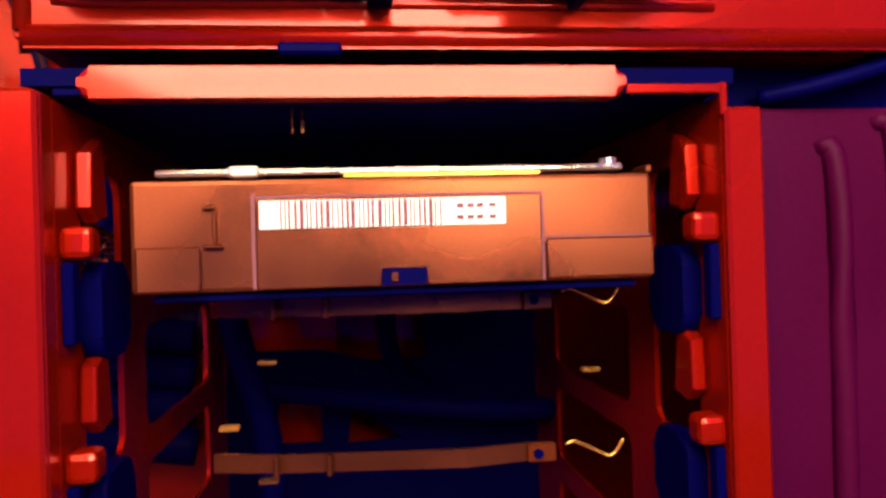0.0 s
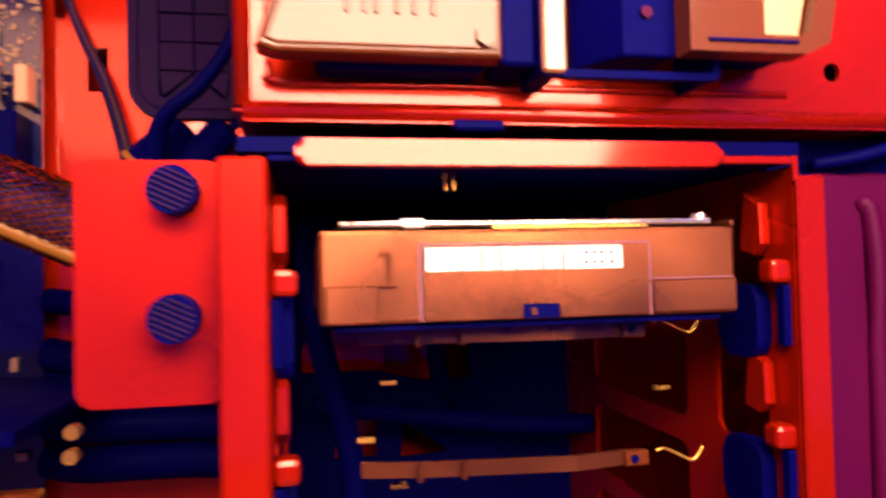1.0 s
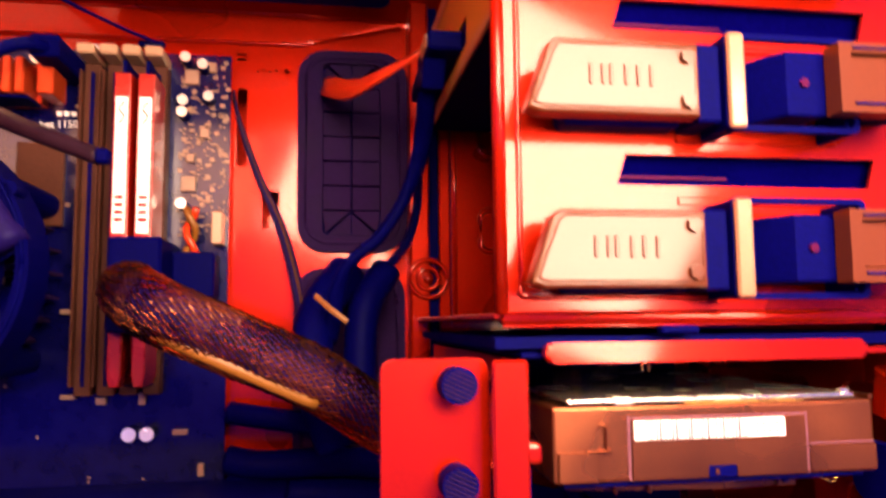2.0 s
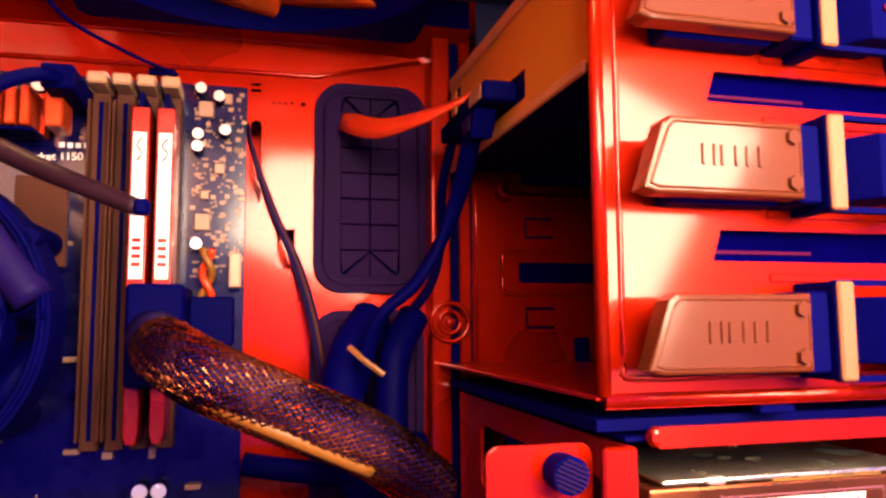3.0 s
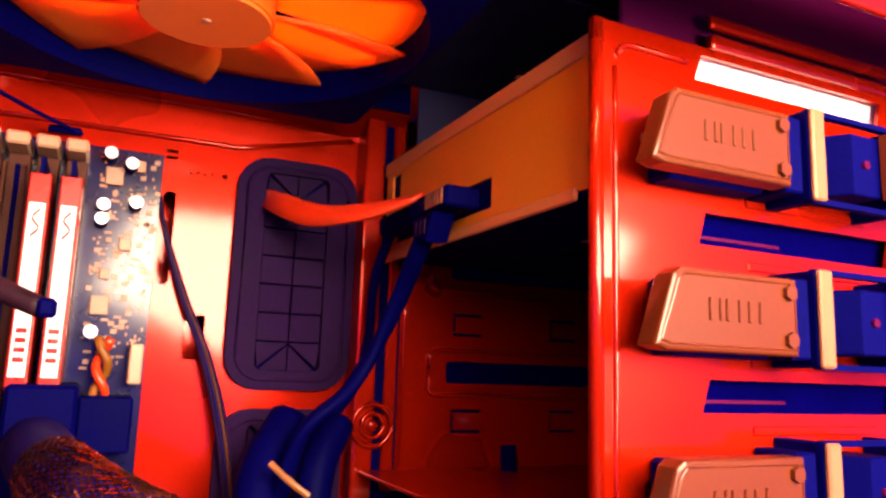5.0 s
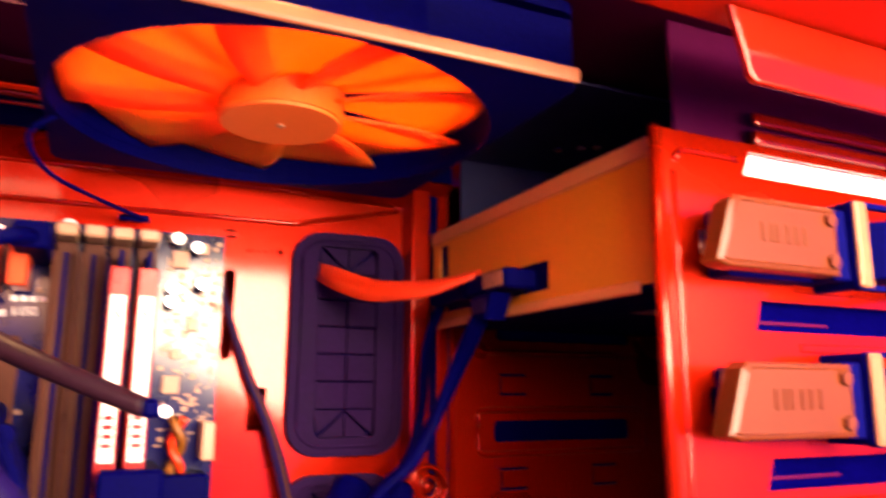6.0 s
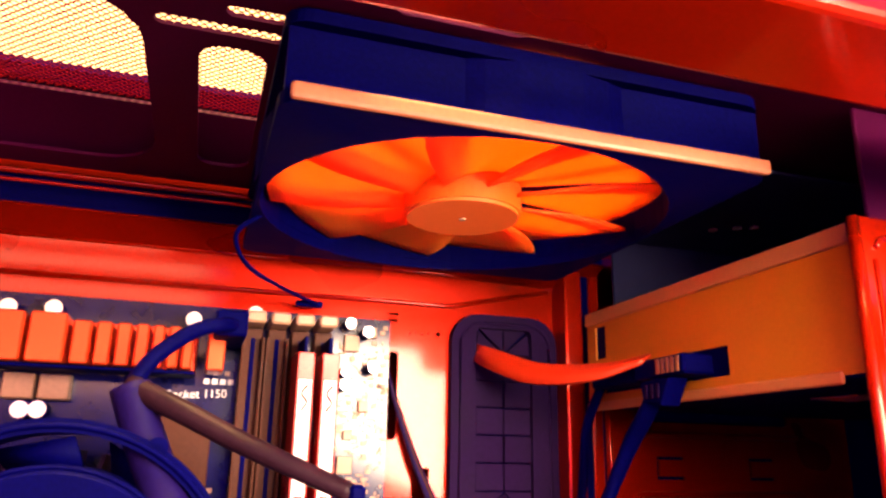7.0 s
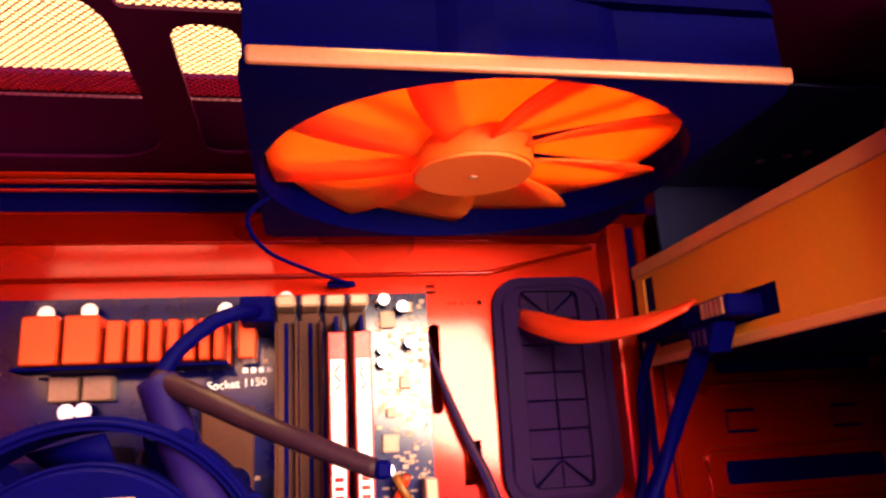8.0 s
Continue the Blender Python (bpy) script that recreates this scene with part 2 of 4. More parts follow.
part("front_column", boxes((-0.0338, 0.0, 0.2780, 0.2890, 0.02, 0.305), (-0.0338, -0.0285, 0.276, 0.2890, 0.3051, 0.470), bev=0.0008), RED, case)
# top panel with its rounded openings, plum because its shade is in the colour
TOP = 0.4735
fan_hole = [(-0.1248 + 0.058 * math.cos(k * math.pi / 20), 0.1960 + 0.058 * math.sin(k * math.pi / 20)) for k in range(40)]
holes = [rounded(-0.315, -0.2246, 0.1400, 0.2466, 0.020), rounded(-0.211, -0.1935, 0.1560, 0.2405, 0.007), fan_hole, rounded(-0.2215, -0.1905, 0.1455, 0.1500, 0.0021), rounded(-0.205, -0.1905, 0.1365, 0.1410, 0.0021),
         rounded(-0.168, -0.1326, 0.1180, 0.1262, 0.0038)]
b = sheet(bmesh.new(), rect(-0.33, 0.2400, 0.100, 0.2615), holes, TOP, TOP + 0.0012, XY)
part("top_panel", b, PLUM, case)
b = sheet(bmesh.new(), rect(-0.33, 0.2400, 0.098, 0.31), [rect(-0.325, 0.05, 0.104, 0.2200)], 0.4920, 0.4940, XY)
part("top_cover", b, NAVY, case)
# Slope under the cover, also plum for the shade on it.
b = bmesh.new()
vs = [b.verts.new(p) for p in ((-0.33, 0.2200, 0.4850), (0.135, 0.2200, 0.4850), (0.135, 0.262, 0.4752), (-0.33, 0.262, 0.4752))]
b.faces.new(vs)
sl = part("cover_slope", b, PLUM, case)
sol = sl.modifiers.new("thick", "SOLIDIFY")
sol.thickness, sol.offset = 0.0012, 1
# shell closing the rest
part("bottom_panel", boxes((-0.33, 0.16, 0.11, 0.31, 0.012, 0.0195), bev=0.001), RED, case)
part("rear_panel", boxes((-0.334, -0.3305, 0.10, 0.31, 0.012, 0.494), bev=0.001), RED, case)
part("outer_side_panel", boxes((-0.33, 0.24, 0.311, 0.3125, 0.012, 0.493), bev=0), RED, case)
# front column facing the open side, with pressed beads
FRX = 0.0795
part("front_panel", boxes((FRX, 0.24, 0.1300, 0.1320, 0.012, 0.2985), bev=0.0006), PLUM, case)
part("upper_front_panel", boxes((0.1075, 0.24, 0.1245, 0.1265, 0.3070, 0.4735), bev=0.0006), PLUM, case)
part("front_bezel", boxes((0.2405, 0.25, 0.09, 0.31, 0.012, 0.494), bev=0.001), PLUM, case)
b = tube(bmesh.new(), [(0.0985, 0.1302, 0.10), (0.0985, 0.1290, 0.20), (0.0990, 0.1290, 0.280), (0.0968, 0.1302, 0.2925)], 0.0022, 10, 6)
tube(b, [(0.1115, 0.1302, 0.10), (0.1115, 0.1290, 0.20), (0.1115, 0.1290, 0.285), (0.1080, 0.1305, 0.297)], 0.0020, 10, 6)
tube(b, [(0.1115, 0.1245, 0.3110), (0.1115, 0.1240, 0.3140), (0.1120, 0.1240, 0.345)], 0.0012, 8, 4)
part("pressed_bead", b, PLUM, case, smooth=True)
# Navy fillers that paint the shade in the panel gaps.
part("gap_shade_strip", boxes((0.0748, 0.16, 0.1335, 0.136, 0.2987, 0.3068), (0.0772, 0.0796, 0.1240, 0.1300, 0.20, 0.2975), bev=0), NAVY, case)
# side rail along the open side, above the drive bays
part("side_rail", boxes((-0.33, 0.2400, 0.0640, 0.0920, 0.4497, 0.4660), bev=0.0022, seg=3), RED, case)
part("rail_web", boxes((-0.33, 0.2400, 0.0922, 0.1010, 0.4642, 0.4658), bev=0.0004), RED, case)
b = sheet(bmesh.new(), [(-0.0495, 0.4338), (-0.0480, 0.4325), (0.2390, 0.4325), (0.2390, 0.4494), (-0.0540, 0.4494)], [], 0.0815, 0.0835, XZ, 0.0006)
part("rail_flange", b, RED, case)
s = part("rail_screw", disc(bmesh.new(), (-0.0290, 0.0635, 0.4560), 0.0020, 0.0012, n=16), RED, case)
part("screw_recess", disc(bmesh.new(), (-0.0290, 0.0627, 0.4560), 0.0009, 0.0006, n=6), NAVY, s)
part("folded_rib", boxes((-0.0045, 0.072, 0.1205, 0.1225, 0.4432, 0.4472), (-0.0045, 0.072, 0.1205, 0.1235, 0.4375, 0.4418), bev=0.0012, seg=2), RED, case)
# Sheet behind the ribs, darkened to plum as if in shade.
part("rib_backing", boxes((-0.0300, 0.105, 0.1260, 0.1275, 0.4376, 0.4730), bev=0.0004), PLUM, case)

# woven vent in the top cover: two sets of crossing wires
vent = thing("top_vent", "fine woven metal vent mesh in the case top", "vent")
VZ, PITCH = 0.4855, 0.0019
for name, sign in (("wire_layer", 1), ("wire_layer", -1)):
    b = bmesh.new()
    x0, x1, y0, y1 = -0.325, 0.05, 0.104, 0.2200
    k = -70
    while True:
        c = x0 + k * PITCH * 1.4
        k += 1
        if c > x1:
            break
        xa, xb = (c, c + (y1 - y0)) if sign > 0 else (c + (y1 - y0), c)
        z = VZ + (0.0004 if sign > 0 else 0)
        w = 0.00030
        vs = [b.verts.new(p) for p in ((xa - w, y0, z), (xa + w, y0, z), (xb + w, y1, z), (xb - w, y1, z))]
        us = [b.verts.new((v.co.x, v.co.y, z + 0.0002)) for v in vs]
        b.faces.new(vs)
        b.faces.new(us)
        for i in range(4):
            b.faces.new((vs[i], vs[(i + 1) % 4], us[(i + 1) % 4], us[i]))
    tagged(part(name, b, RED, vent), kind="stuff")

# ---- top fan ----
FX, FY, FZ, FS = -0.1248, 0.1965, 0.4486, 0.0668
fan = thing("case_fan", "dark square case fan with orange blades under the top panel", "fan")


def arc(r, n=48, a0=0.0):
    return [(FX + r * math.cos(a0 + 2 * math.pi * k / n), FY + r * math.sin(a0 + 2 * math.pi * k / n)) for k in range(n)]


sq = rounded(FX - FS, FX + FS, FY - FS, FY + FS, 0.006)
HR = 0.0655
b = sheet(bmesh.new(), sq, [arc(HR)], FZ, FZ + 0.0035, XY)
sheet(b, sq, [arc(HR)], FZ + 0.0205, FZ + 0.0240, XY)
part("frame_flange", b, NAVY, fan)
b = sheet(bmesh.new(), arc(HR + 0.0022), [arc(HR)], FZ + 0.0036, FZ + 0.0204, XY)
for sx in (-1, 1):
    for sy in (-1, 1):
        disc(b, (FX + sx * 0.058, FY + sy * 0.058, FZ + 0.012), 0.0045, 0.0168, "z", 14)
box(b, FX - FS + 0.001, FX + FS - 0.001, FY - FS + 0.003, FY - FS + 0.0045, FZ + 0.0036, FZ + 0.0204, 0)
part("frame_ring", b, NAVY, fan)
# Near edge in tan: the light catching it is painted into the colour.
part("front_lip", boxes((FX - FS + 0.002, FX + FS - 0.002, FY - FS - 0.0022, FY - FS - 0.0001, FZ - 0.0003, FZ + 0.0040), bev=0.0009, seg=2), FANLIP, fan, "pale fan edge, the light on it put into the colour")
part("hub", disc(bmesh.new(), (FX, FY, FZ + 0.0075), 0.0195, 0.012, "z", 40), FANORANGE, fan)
b = disc(bmesh.new(), (FX, FY, FZ + 0.0010), 0.0185, 0.0012, "z", 40)
part("hub_label", b, HUB, fan)
part("hub_dot", disc(bmesh.new(), (FX, FY, FZ + 0.0002), 0.0012, 0.0004, "z", 12), PALE, fan)
b = bmesh.new()
rows, cols = 8, 6
for i in range(rows + 1):
    for j in range(cols + 1):
        u, v = i / rows, j / cols
        r = 0.0190 + (HR - 0.0014 - 0.0190) * u
        a = 0.10 * u * u + (v - 0.5) * (1.05 - 0.16 * u)
        b.verts.new((r * math.cos(a), r * math.sin(a), 0.0060 + 0.0062 * v + 0.0014 * math.sin(math.pi * v)))
b.verts.ensure_lookup_table()
for i in range(rows):
    for j in range(cols):
        q = i * (cols + 1) + j
        b.faces.new([b.verts[n] for n in (q, q + 1, q + cols + 2, q + cols + 1)])
blade = part("blade", b, FANORANGE, fan, smooth=True)
sol = blade.modifiers.new("thick", "SOLIDIFY")
sol.thickness = 0.0012
blade.matrix_basis = Matrix.Translation((FX, FY, FZ)) @ Matrix.Rotation(0.4, 4, "Z")
for k in range(1, 9):
    o = blade.copy()
    scene.collection.objects.link(o)
    o.matrix_basis = Matrix.Translation((FX, FY, FZ)) @ Matrix.Rotation(0.4 + 2 * math.pi * k / 9, 4, "Z")
b = bmesh.new()
for k in range(4):
    a = radians(45 + 90 * k)
    tube(b, [(FX + 0.012 * math.cos(a), FY + 0.012 * math.sin(a), FZ + 0.0215), (FX + HR * math.cos(a), FY + HR * math.sin(a), FZ + 0.0215)], 0.0022, 8, 1, smooth=False)
disc(b, (FX, FY, FZ + 0.0205), 0.019, 0.005, "z", 30)
part("strut", b, NAVY, fan)
b = tube(bmesh.new(), [(FX - FS + 0.004, FY + 0.02, FZ + 0.001), (-0.1955, 0.222, 0.4430), (-0.190, 0.236, 0.4360), (-0.174, 0.262, 0.4345), (-0.157, 0.2795, 0.4325)], 0.0008, 8)
box(b, -0.168, -0.157, 0.2765, 0.2800, 0.4315, 0.4340, 0.0005)
tagged(part("fan_cable", b, NAVY, label="thin black fan cable running to the board", smooth=True), category="cable")

# ---- optical bay cage ----
bay = thing("optical_bay_cage", "red steel cage with slots for optical drives", "drive cage")
PX0, PX1, PZ0, PZ1, PY = -0.0425, 0.1068, 0.3066, 0.4360, 0.1192


def slot(z0, z1):
    return [(-0.0122, z0), (0.0590, z0), (0.0612, z1), (-0.0096, z1)]


holes = [slot(0.4265, 0.4336), slot(0.3834, 0.3916), slot(0.3423, 0.3503), rounded(0.0795, 0.0835, 0.3170, 0.3210, 0.0019)]
for k in range(3):
    z = 0.3237 + 0.0410 * k
    holes.append(rounded(-0.030, 0.0, z - 0.004, z + 0.004, 0.002))
b = sheet(bmesh.new(), rect(PX0, PX1, PZ0, PZ1), holes, PY, PY + 0.0012)
part("side_plate", b, RED, bay)
b = tube(bmesh.new(), [(PX0, PY + 0.0010, PZ1), (PX0, PY + 0.0010, PZ0 + 0.003)], 0.0018, 10, 1, smooth=False)
tube(b, [(PX0, PY + 0.0010, 0.3086), (PX1, PY + 0.0010, 0.3086)], 0.0021, 10, 1, smooth=False)
part("rolled_edge", b, RED, bay, smooth=True)
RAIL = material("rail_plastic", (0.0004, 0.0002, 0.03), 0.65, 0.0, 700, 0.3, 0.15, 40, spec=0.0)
# dark drive rails seen through the long slots
for z0, z1 in ((0.3834, 0.3916), (0.3423, 0.3503)):
    rail = part("inner_rail", boxes((-0.0180, 0.0680, PY + 0.0040, PY + 0.0056, z0 - 0.003, z1 + 0.003), bev=0.0003), RAIL, bay, "dark drive rail")
    part("rail_edge", boxes((-0.0170, 0.0200, PY + 0.0034, PY + 0.0039, z0 + 0.0022, z0 + 0.0031), bev=0.0001), PLUM, rail)
b = tube(bmesh.new(), [(-0.0150, PY - 0.0002, 0.4305), (-0.0240, PY - 0.0002, 0.4305), (-0.0345, PY - 0.0002, 0.4305), (-0.0372, PY - 0.0002, 0.4275)], 0.0008, 8, 3)
tube(b, [(-0.0378, PY - 0.0001, 0.4245), (-0.0378, PY - 0.0001, 0.330), (-0.0376, PY - 0.0001, 0.3165), (-0.0350, PY - 0.0001, 0.3138), (0.0, PY - 0.0001, 0.3138), (0.07, PY - 0.0001, 0.3138)], 0.0008, 8, 4)
part("pressed_line", b, RED, bay, smooth=True)
for k in range(2):
    z = 0.3375 + 0.041 * k
    b = boxes((0.004, 0.050, PY - 0.0006, PY + 0.0002, z - 0.0005, z + 0.0018), (0.004, 0.050, PY - 0.0006, PY + 0.0002, z + 0.0160, z + 0.0183), bev=0.0003)
    part("pressed_rib", b, RED, bay)
part("bay_floor", boxes((-0.0445, 0.1068, PY + 0.0014, 0.2738, 0.3085, 0.3098), bev=0.0003), RED, bay)
FP = 0.2745
holes = [rounded(-0.0065, 0.0690, 0.3450, 0.3545, 0.002), rounded(-0.0050, 0.0710, 0.3905, 0.3960, 0.002)]
for z in (0.3655, 0.3240):
    for x in (-0.0035, 0.0465):
        holes.append(rect(x, x + 0.0145, z, z + 0.0014))
        holes.append(rect(x, x + 0.0145, z + 0.0086, z + 0.0100))
        holes.append(rect(x, x + 0.0014, z + 0.0018, z + 0.0082))
b = sheet(bmesh.new(), rect(-0.0283, 0.1068, 0.3066, 0.4380), holes, FP, FP + 0.0012)
part("far_plate", b, RED, bay)
b = bmesh.new()
for z0, z1 in ((0.3400, 0.3592), (0.3850, 0.4005)):
    ring = rounded(-0.0150, 0.0780, z0, z1, 0.004, 4)
    tube(b, [(x, FP - 0.0002, z) for x, z in ring + ring[:1]], 0.0013, 8, 1, smooth=False)
tube(b, [(-0.0268, FP - 0.0002, 0.309), (-0.0268, FP - 0.0002, 0.436)], 0.0009, 8, 1, smooth=False)
part("pressed_outline", b, RED, bay, smooth=True)
# Navy sheet added behind the far plate so its holes look dark.
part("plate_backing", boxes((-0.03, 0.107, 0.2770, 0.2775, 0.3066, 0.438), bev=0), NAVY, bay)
b = bmesh.new()
for r in (0.0085, 0.0048):
    ring = [(-0.0395 + r * math.cos(k * math.pi / 12), 0.2732, 0.3275 + r * math.sin(k * math.pi / 12)) for k in range(25)]
    tube(b, ring, 0.0011, 8, 1, smooth=False)
disc(b, (-0.0395, 0.2735, 0.3275), 0.0024, 0.002)
tagged(part("cable_grommet", b, RED, label="round pressed cable ring on the column", smooth=True), category="grommet")
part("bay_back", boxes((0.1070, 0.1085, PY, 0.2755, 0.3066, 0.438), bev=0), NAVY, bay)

# optical drive in the top bay
odd = thing("optical_drive", "yellow zinc-plated optical drive in the top bay", "optical drive")
OX, OY0, OY1, OZ0, OZ1 = -0.0385, 0.1235, 0.2700, 0.3950, 0.4362
# Body in navy: the shade under the drive is put into its colour.
part("body", boxes((OX + 0.0005, 0.105, OY0, OY1, OZ0, OZ1), bev=0.0006), NAVY, odd)
# Side in white: the light on the zinc is put into its colour.
part("side_panel", boxes((OX + 0.003, 0.104, OY0 - 0.0007, OY0 - 0.0001, OZ0 + 0.001, OZ1 - 0.0005), bev=0.0002), WHITE, odd, "zinc side in white, its bright light put into the colour")
b = sheet(bmesh.new(), rect(OY0 + 0.0020, OY1 - 0.001, OZ0 + 0.0008, OZ1 - 0.0058), [rect(0.1770, 0.2560, OZ0 + 0.0052, OZ0 + 0.0150), rect(0.2535, 0.2620, OZ0 + 0.0200, OZ0 + 0.0340)], OX - 0.0008, OX, YZ)
part("rear_plate", b, ZINC, odd)
part("lid_fold", boxes((OX - 0.0014, OX, OY0 + 0.0015, OY1, OZ1 - 0.0056, OZ1), bev=0.0004), ZINCD, odd)
part("base_fold", boxes((OX - 0.0014, OX, OY0 + 0.0090, OY1, OZ0 - 0.0016, OZ0 + 0.0020), bev=0.0005), ZINCD, odd)
part("side_seam", boxes((OX - 0.0012, OX + 0.002, OY0 - 0.0003, OY0 + 0.0016, OZ0, OZ1), bev=0.0003), NAVY, odd)
part("port_recess", boxes((OX + 0.0001, OX + 0.0004, 0.1772, 0.2558, OZ0 + 0.0054, OZ0 + 0.0148), (OX + 0.0001, OX + 0.0004, 0.2537, 0.2618, OZ0 + 0.0202, OZ0 + 0.0338), bev=0), NAVY, odd)
part("underside_mark", boxes((0.0, 0.018, 0.165, 0.185, OZ0 - 0.0004, OZ0 - 0.0001), bev=0), PALE, odd)

plug = thing("sata_plug", "black drive plugs pushed into the optical drive", "connector")
part("housing", boxes((OX - 0.0125, OX - 0.0002, 0.1850, 0.2150, OZ0 + 0.0062, OZ0 + 0.0130), bev=0.0008), NAVY, plug)
part("housing", boxes((OX - 0.0110, OX - 0.0002, 0.2200, 0.2490, OZ0 + 0.0062, OZ0 + 0.0130), bev=0.0008), NAVY, plug)
for k in range(5):
    part("contact_rib", boxes((OX - 0.0132, OX - 0.0126, 0.187 + 0.0028 * k, 0.1888 + 0.0028 * k, OZ0 + 0.0070, OZ0 + 0.0122), bev=0.0002), BAR, plug)
b = bmesh.new()
top = glide([(-0.0500, 0.2080, 0.4085), (-0.0620, 0.2210, 0.4045), (-0.0740, 0.2480, 0.4060), (-0.0840, 0.2700, 0.4135), (-0.0870, 0.2860, 0.4190)], 10)
vsq = []
for i, p in enumerate(top):
    u = i / (len(top) - 1)
    w = 0.0045 * (0.75 + 0.5 * math.sin(math.pi * u))
    tw = 0.9 - 0.9 * u
    d = Vector((0.35, -0.25, 1)).normalized() * w * (0.55 + 0.45 * u) + Vector((0.6, 0.2, 0)) * 0.003 * tw
    vsq.append((b.verts.new(p - d), b.verts.new(p + d)))
for p, q in zip(vsq, vsq[1:]):
    b.faces.new((p[0], q[0], q[1], p[1]))
rb = tagged(part("flat_data_cable", b, ORANGE, label="flat orange data cable from drive to grommet", smooth=True), category="cable")
sol = rb.modifiers.new("thick", "SOLIDIFY")
sol.thickness, sol.offset = 0.0014, 0

# ---- drive latches ----
def latch():
    ob = thing("bay_latch", "beige plastic drive latch on the red cage side", "latch", "bay latches")
    body = sheet(bmesh.new(), [(-0.0395, -0.0084), (-0.0362, -0.0094), (0.0034, -0.0094), (0.0034, 0.0088), (-0.0320, 0.0088), (-0.0342, 0.0072)], [], 0.1040, 0.1105, XZ, 0.0008)
    body = part("lever", body, GREY, ob)
    ring = [(-0.0378, -0.0072), (-0.0355, -0.0080), (0.0022, -0.0080), (0.0022, 0.0074), (-0.0312, 0.0074), (-0.0328, 0.0060)]
    b = tube(bmesh.new(), [(x, 0.1040, z) for x, z in ring + ring[:1]], 0.00035, 6, 1, smooth=False)
    part("rim_line", b, GREY, body)
    for z in (-0.0058, 0.0052):
        part("screw_boss", disc(bmesh.new(), (0.0002, 0.1036, z), 0.0019, 0.0016, n=6), GREY, body)
    # raised maker's mark as plain bars
    for x in (-0.0245, -0.0215, -0.0195, -0.0158, -0.0128, -0.0095):
        part("raised_mark", boxes((x, x + 0.0009, 0.1035, 0.1042, -0.0025, 0.0025), bev=0.0002), GREY, body)
    part("lever_base", boxes((-0.0290, 0.0020, 0.1107, 0.1190, -0.0102, 0.0078), bev=0.001), NAVY, ob)
    part("hinge_block", boxes((0.0036, 0.0102, 0.1062, 0.1190, -0.0100, 0.0095), bev=0.0006), NAVY, ob)
    b = sheet(bmesh.new(), rounded(0.0104, 0.0462, -0.0122, 0.0122, 0.0016, 3), [rounded(0.0152, 0.0448, -0.0108, 0.0108, 0.001, 3)], 0.1050, 0.1070, XZ)
    part("guide_frame", b, NAVY, ob)
    part("guide_bar", boxes((0.0106, 0.0150, 0.1032, 0.1049, -0.0118, 0.0118), bev=0.0005), BAR, ob)
    part("guide_foot", boxes((0.0108, 0.0148, 0.1072, 0.1190, -0.0118, 0.0118), bev=0.0003), NAVY, ob)
    part("guide_foot", boxes((0.0440, 0.0460, 0.1072, 0.1190, -0.0118, 0.0118), bev=0.0003), NAVY, ob)
    slider = part("slider", sheet(bmesh.new(), [(0.0205, 0.1188), (0.0205, 0.1150), (0.0265, 0.1046), (0.0368, 0.1046), (0.0368, 0.1188)], [], -0.0082, 0.0082, XY, 0.0006), NAVY, ob)
    part("release_button", disc(bmesh.new(), (0.0310, 0.1042, 0.0), 0.0011, 0.001, n=16), PLUM, slider)
    rim = [(0.0366, -0.0085), (0.0600, -0.0085), (0.0648, -0.0062), (0.0672, 0.0072), (0.0655, 0.0087), (0.0366, 0.0087)]
    inn = [(0.0398, -0.0052), (0.0585, -0.0052), (0.0606, -0.0042), (0.0628, 0.0062), (0.0398, 0.0062)]
    tab = part("thumb_tab", sheet(bmesh.new(), rim, [inn], 0.0985, 0.1040), GREY, ob)
    part("tab_face", boxes((0.0399, 0.0528, 0.1002, 0.1030, -0.0050, 0.0060), bev=0.0003), GREY, tab)
    b = sheet(bmesh.new(), [(0.0530, -0.0050), (0.0583, -0.0050), (0.0603, -0.0041), (0.0624, 0.0060), (0.0530, 0.0060)], [], 0.1012, 0.1036, XZ, 0.0003)
    part("tab_end", b, PALE, tab)
    part("tab_groove", boxes((0.0400, 0.0580, 0.0979, 0.0984, -0.0068, -0.0062), bev=0.0001), NAVY, tab)
    part("tab_groove", boxes((0.0400, 0.0600, 0.0979, 0.0984, 0.0070, 0.0075), bev=0.0001), NAVY, tab)
    part("wedge_foot", boxes((0.0480, 0.0640, 0.1082, 0.1190, -0.0060, 0.0060), bev=0.0004), NAVY, ob)
    return ob


first = latch()
first.location = (0, 0, 0.3248)
for k in (1, 2):
    copy_thing(first, Matrix.Translation((0, 0, 0.3248 + 0.0408 * k)))

# ---- hard drive cage ----
cage = thing("hard_drive_cage", "red steel hard drive cage with snap-in pegs", "drive cage")
CL, CR = -0.0382, 0.0703
part("left_flange", boxes((-0.0468, CL, 0.1125, 0.1140, 0.02, 0.2990), bev=0.0006), RED, cage)
part("right_flange", boxes((CR, 0.0770, 0.1165, 0.1180, 0.02, 0.2963), bev=0.0006), RED, cage)


def wavy(side):
    """A cage wall with rounded cut-outs, in depth and height."""
    out = [rect(0.1185, 0.2580, 0.02, 0.2985)]
    hs = []
    for k in range(8):
        z = 0.2700 - 0.0298 * k
        hs.append(rounded(0.1290, 0.1500, z - 0.004, z + 0.0190, 0.004))
        hs.append(rounded(0.1650, 0.2300, z - 0.004, z + 0.0190, 0.004))
    return out[0], hs


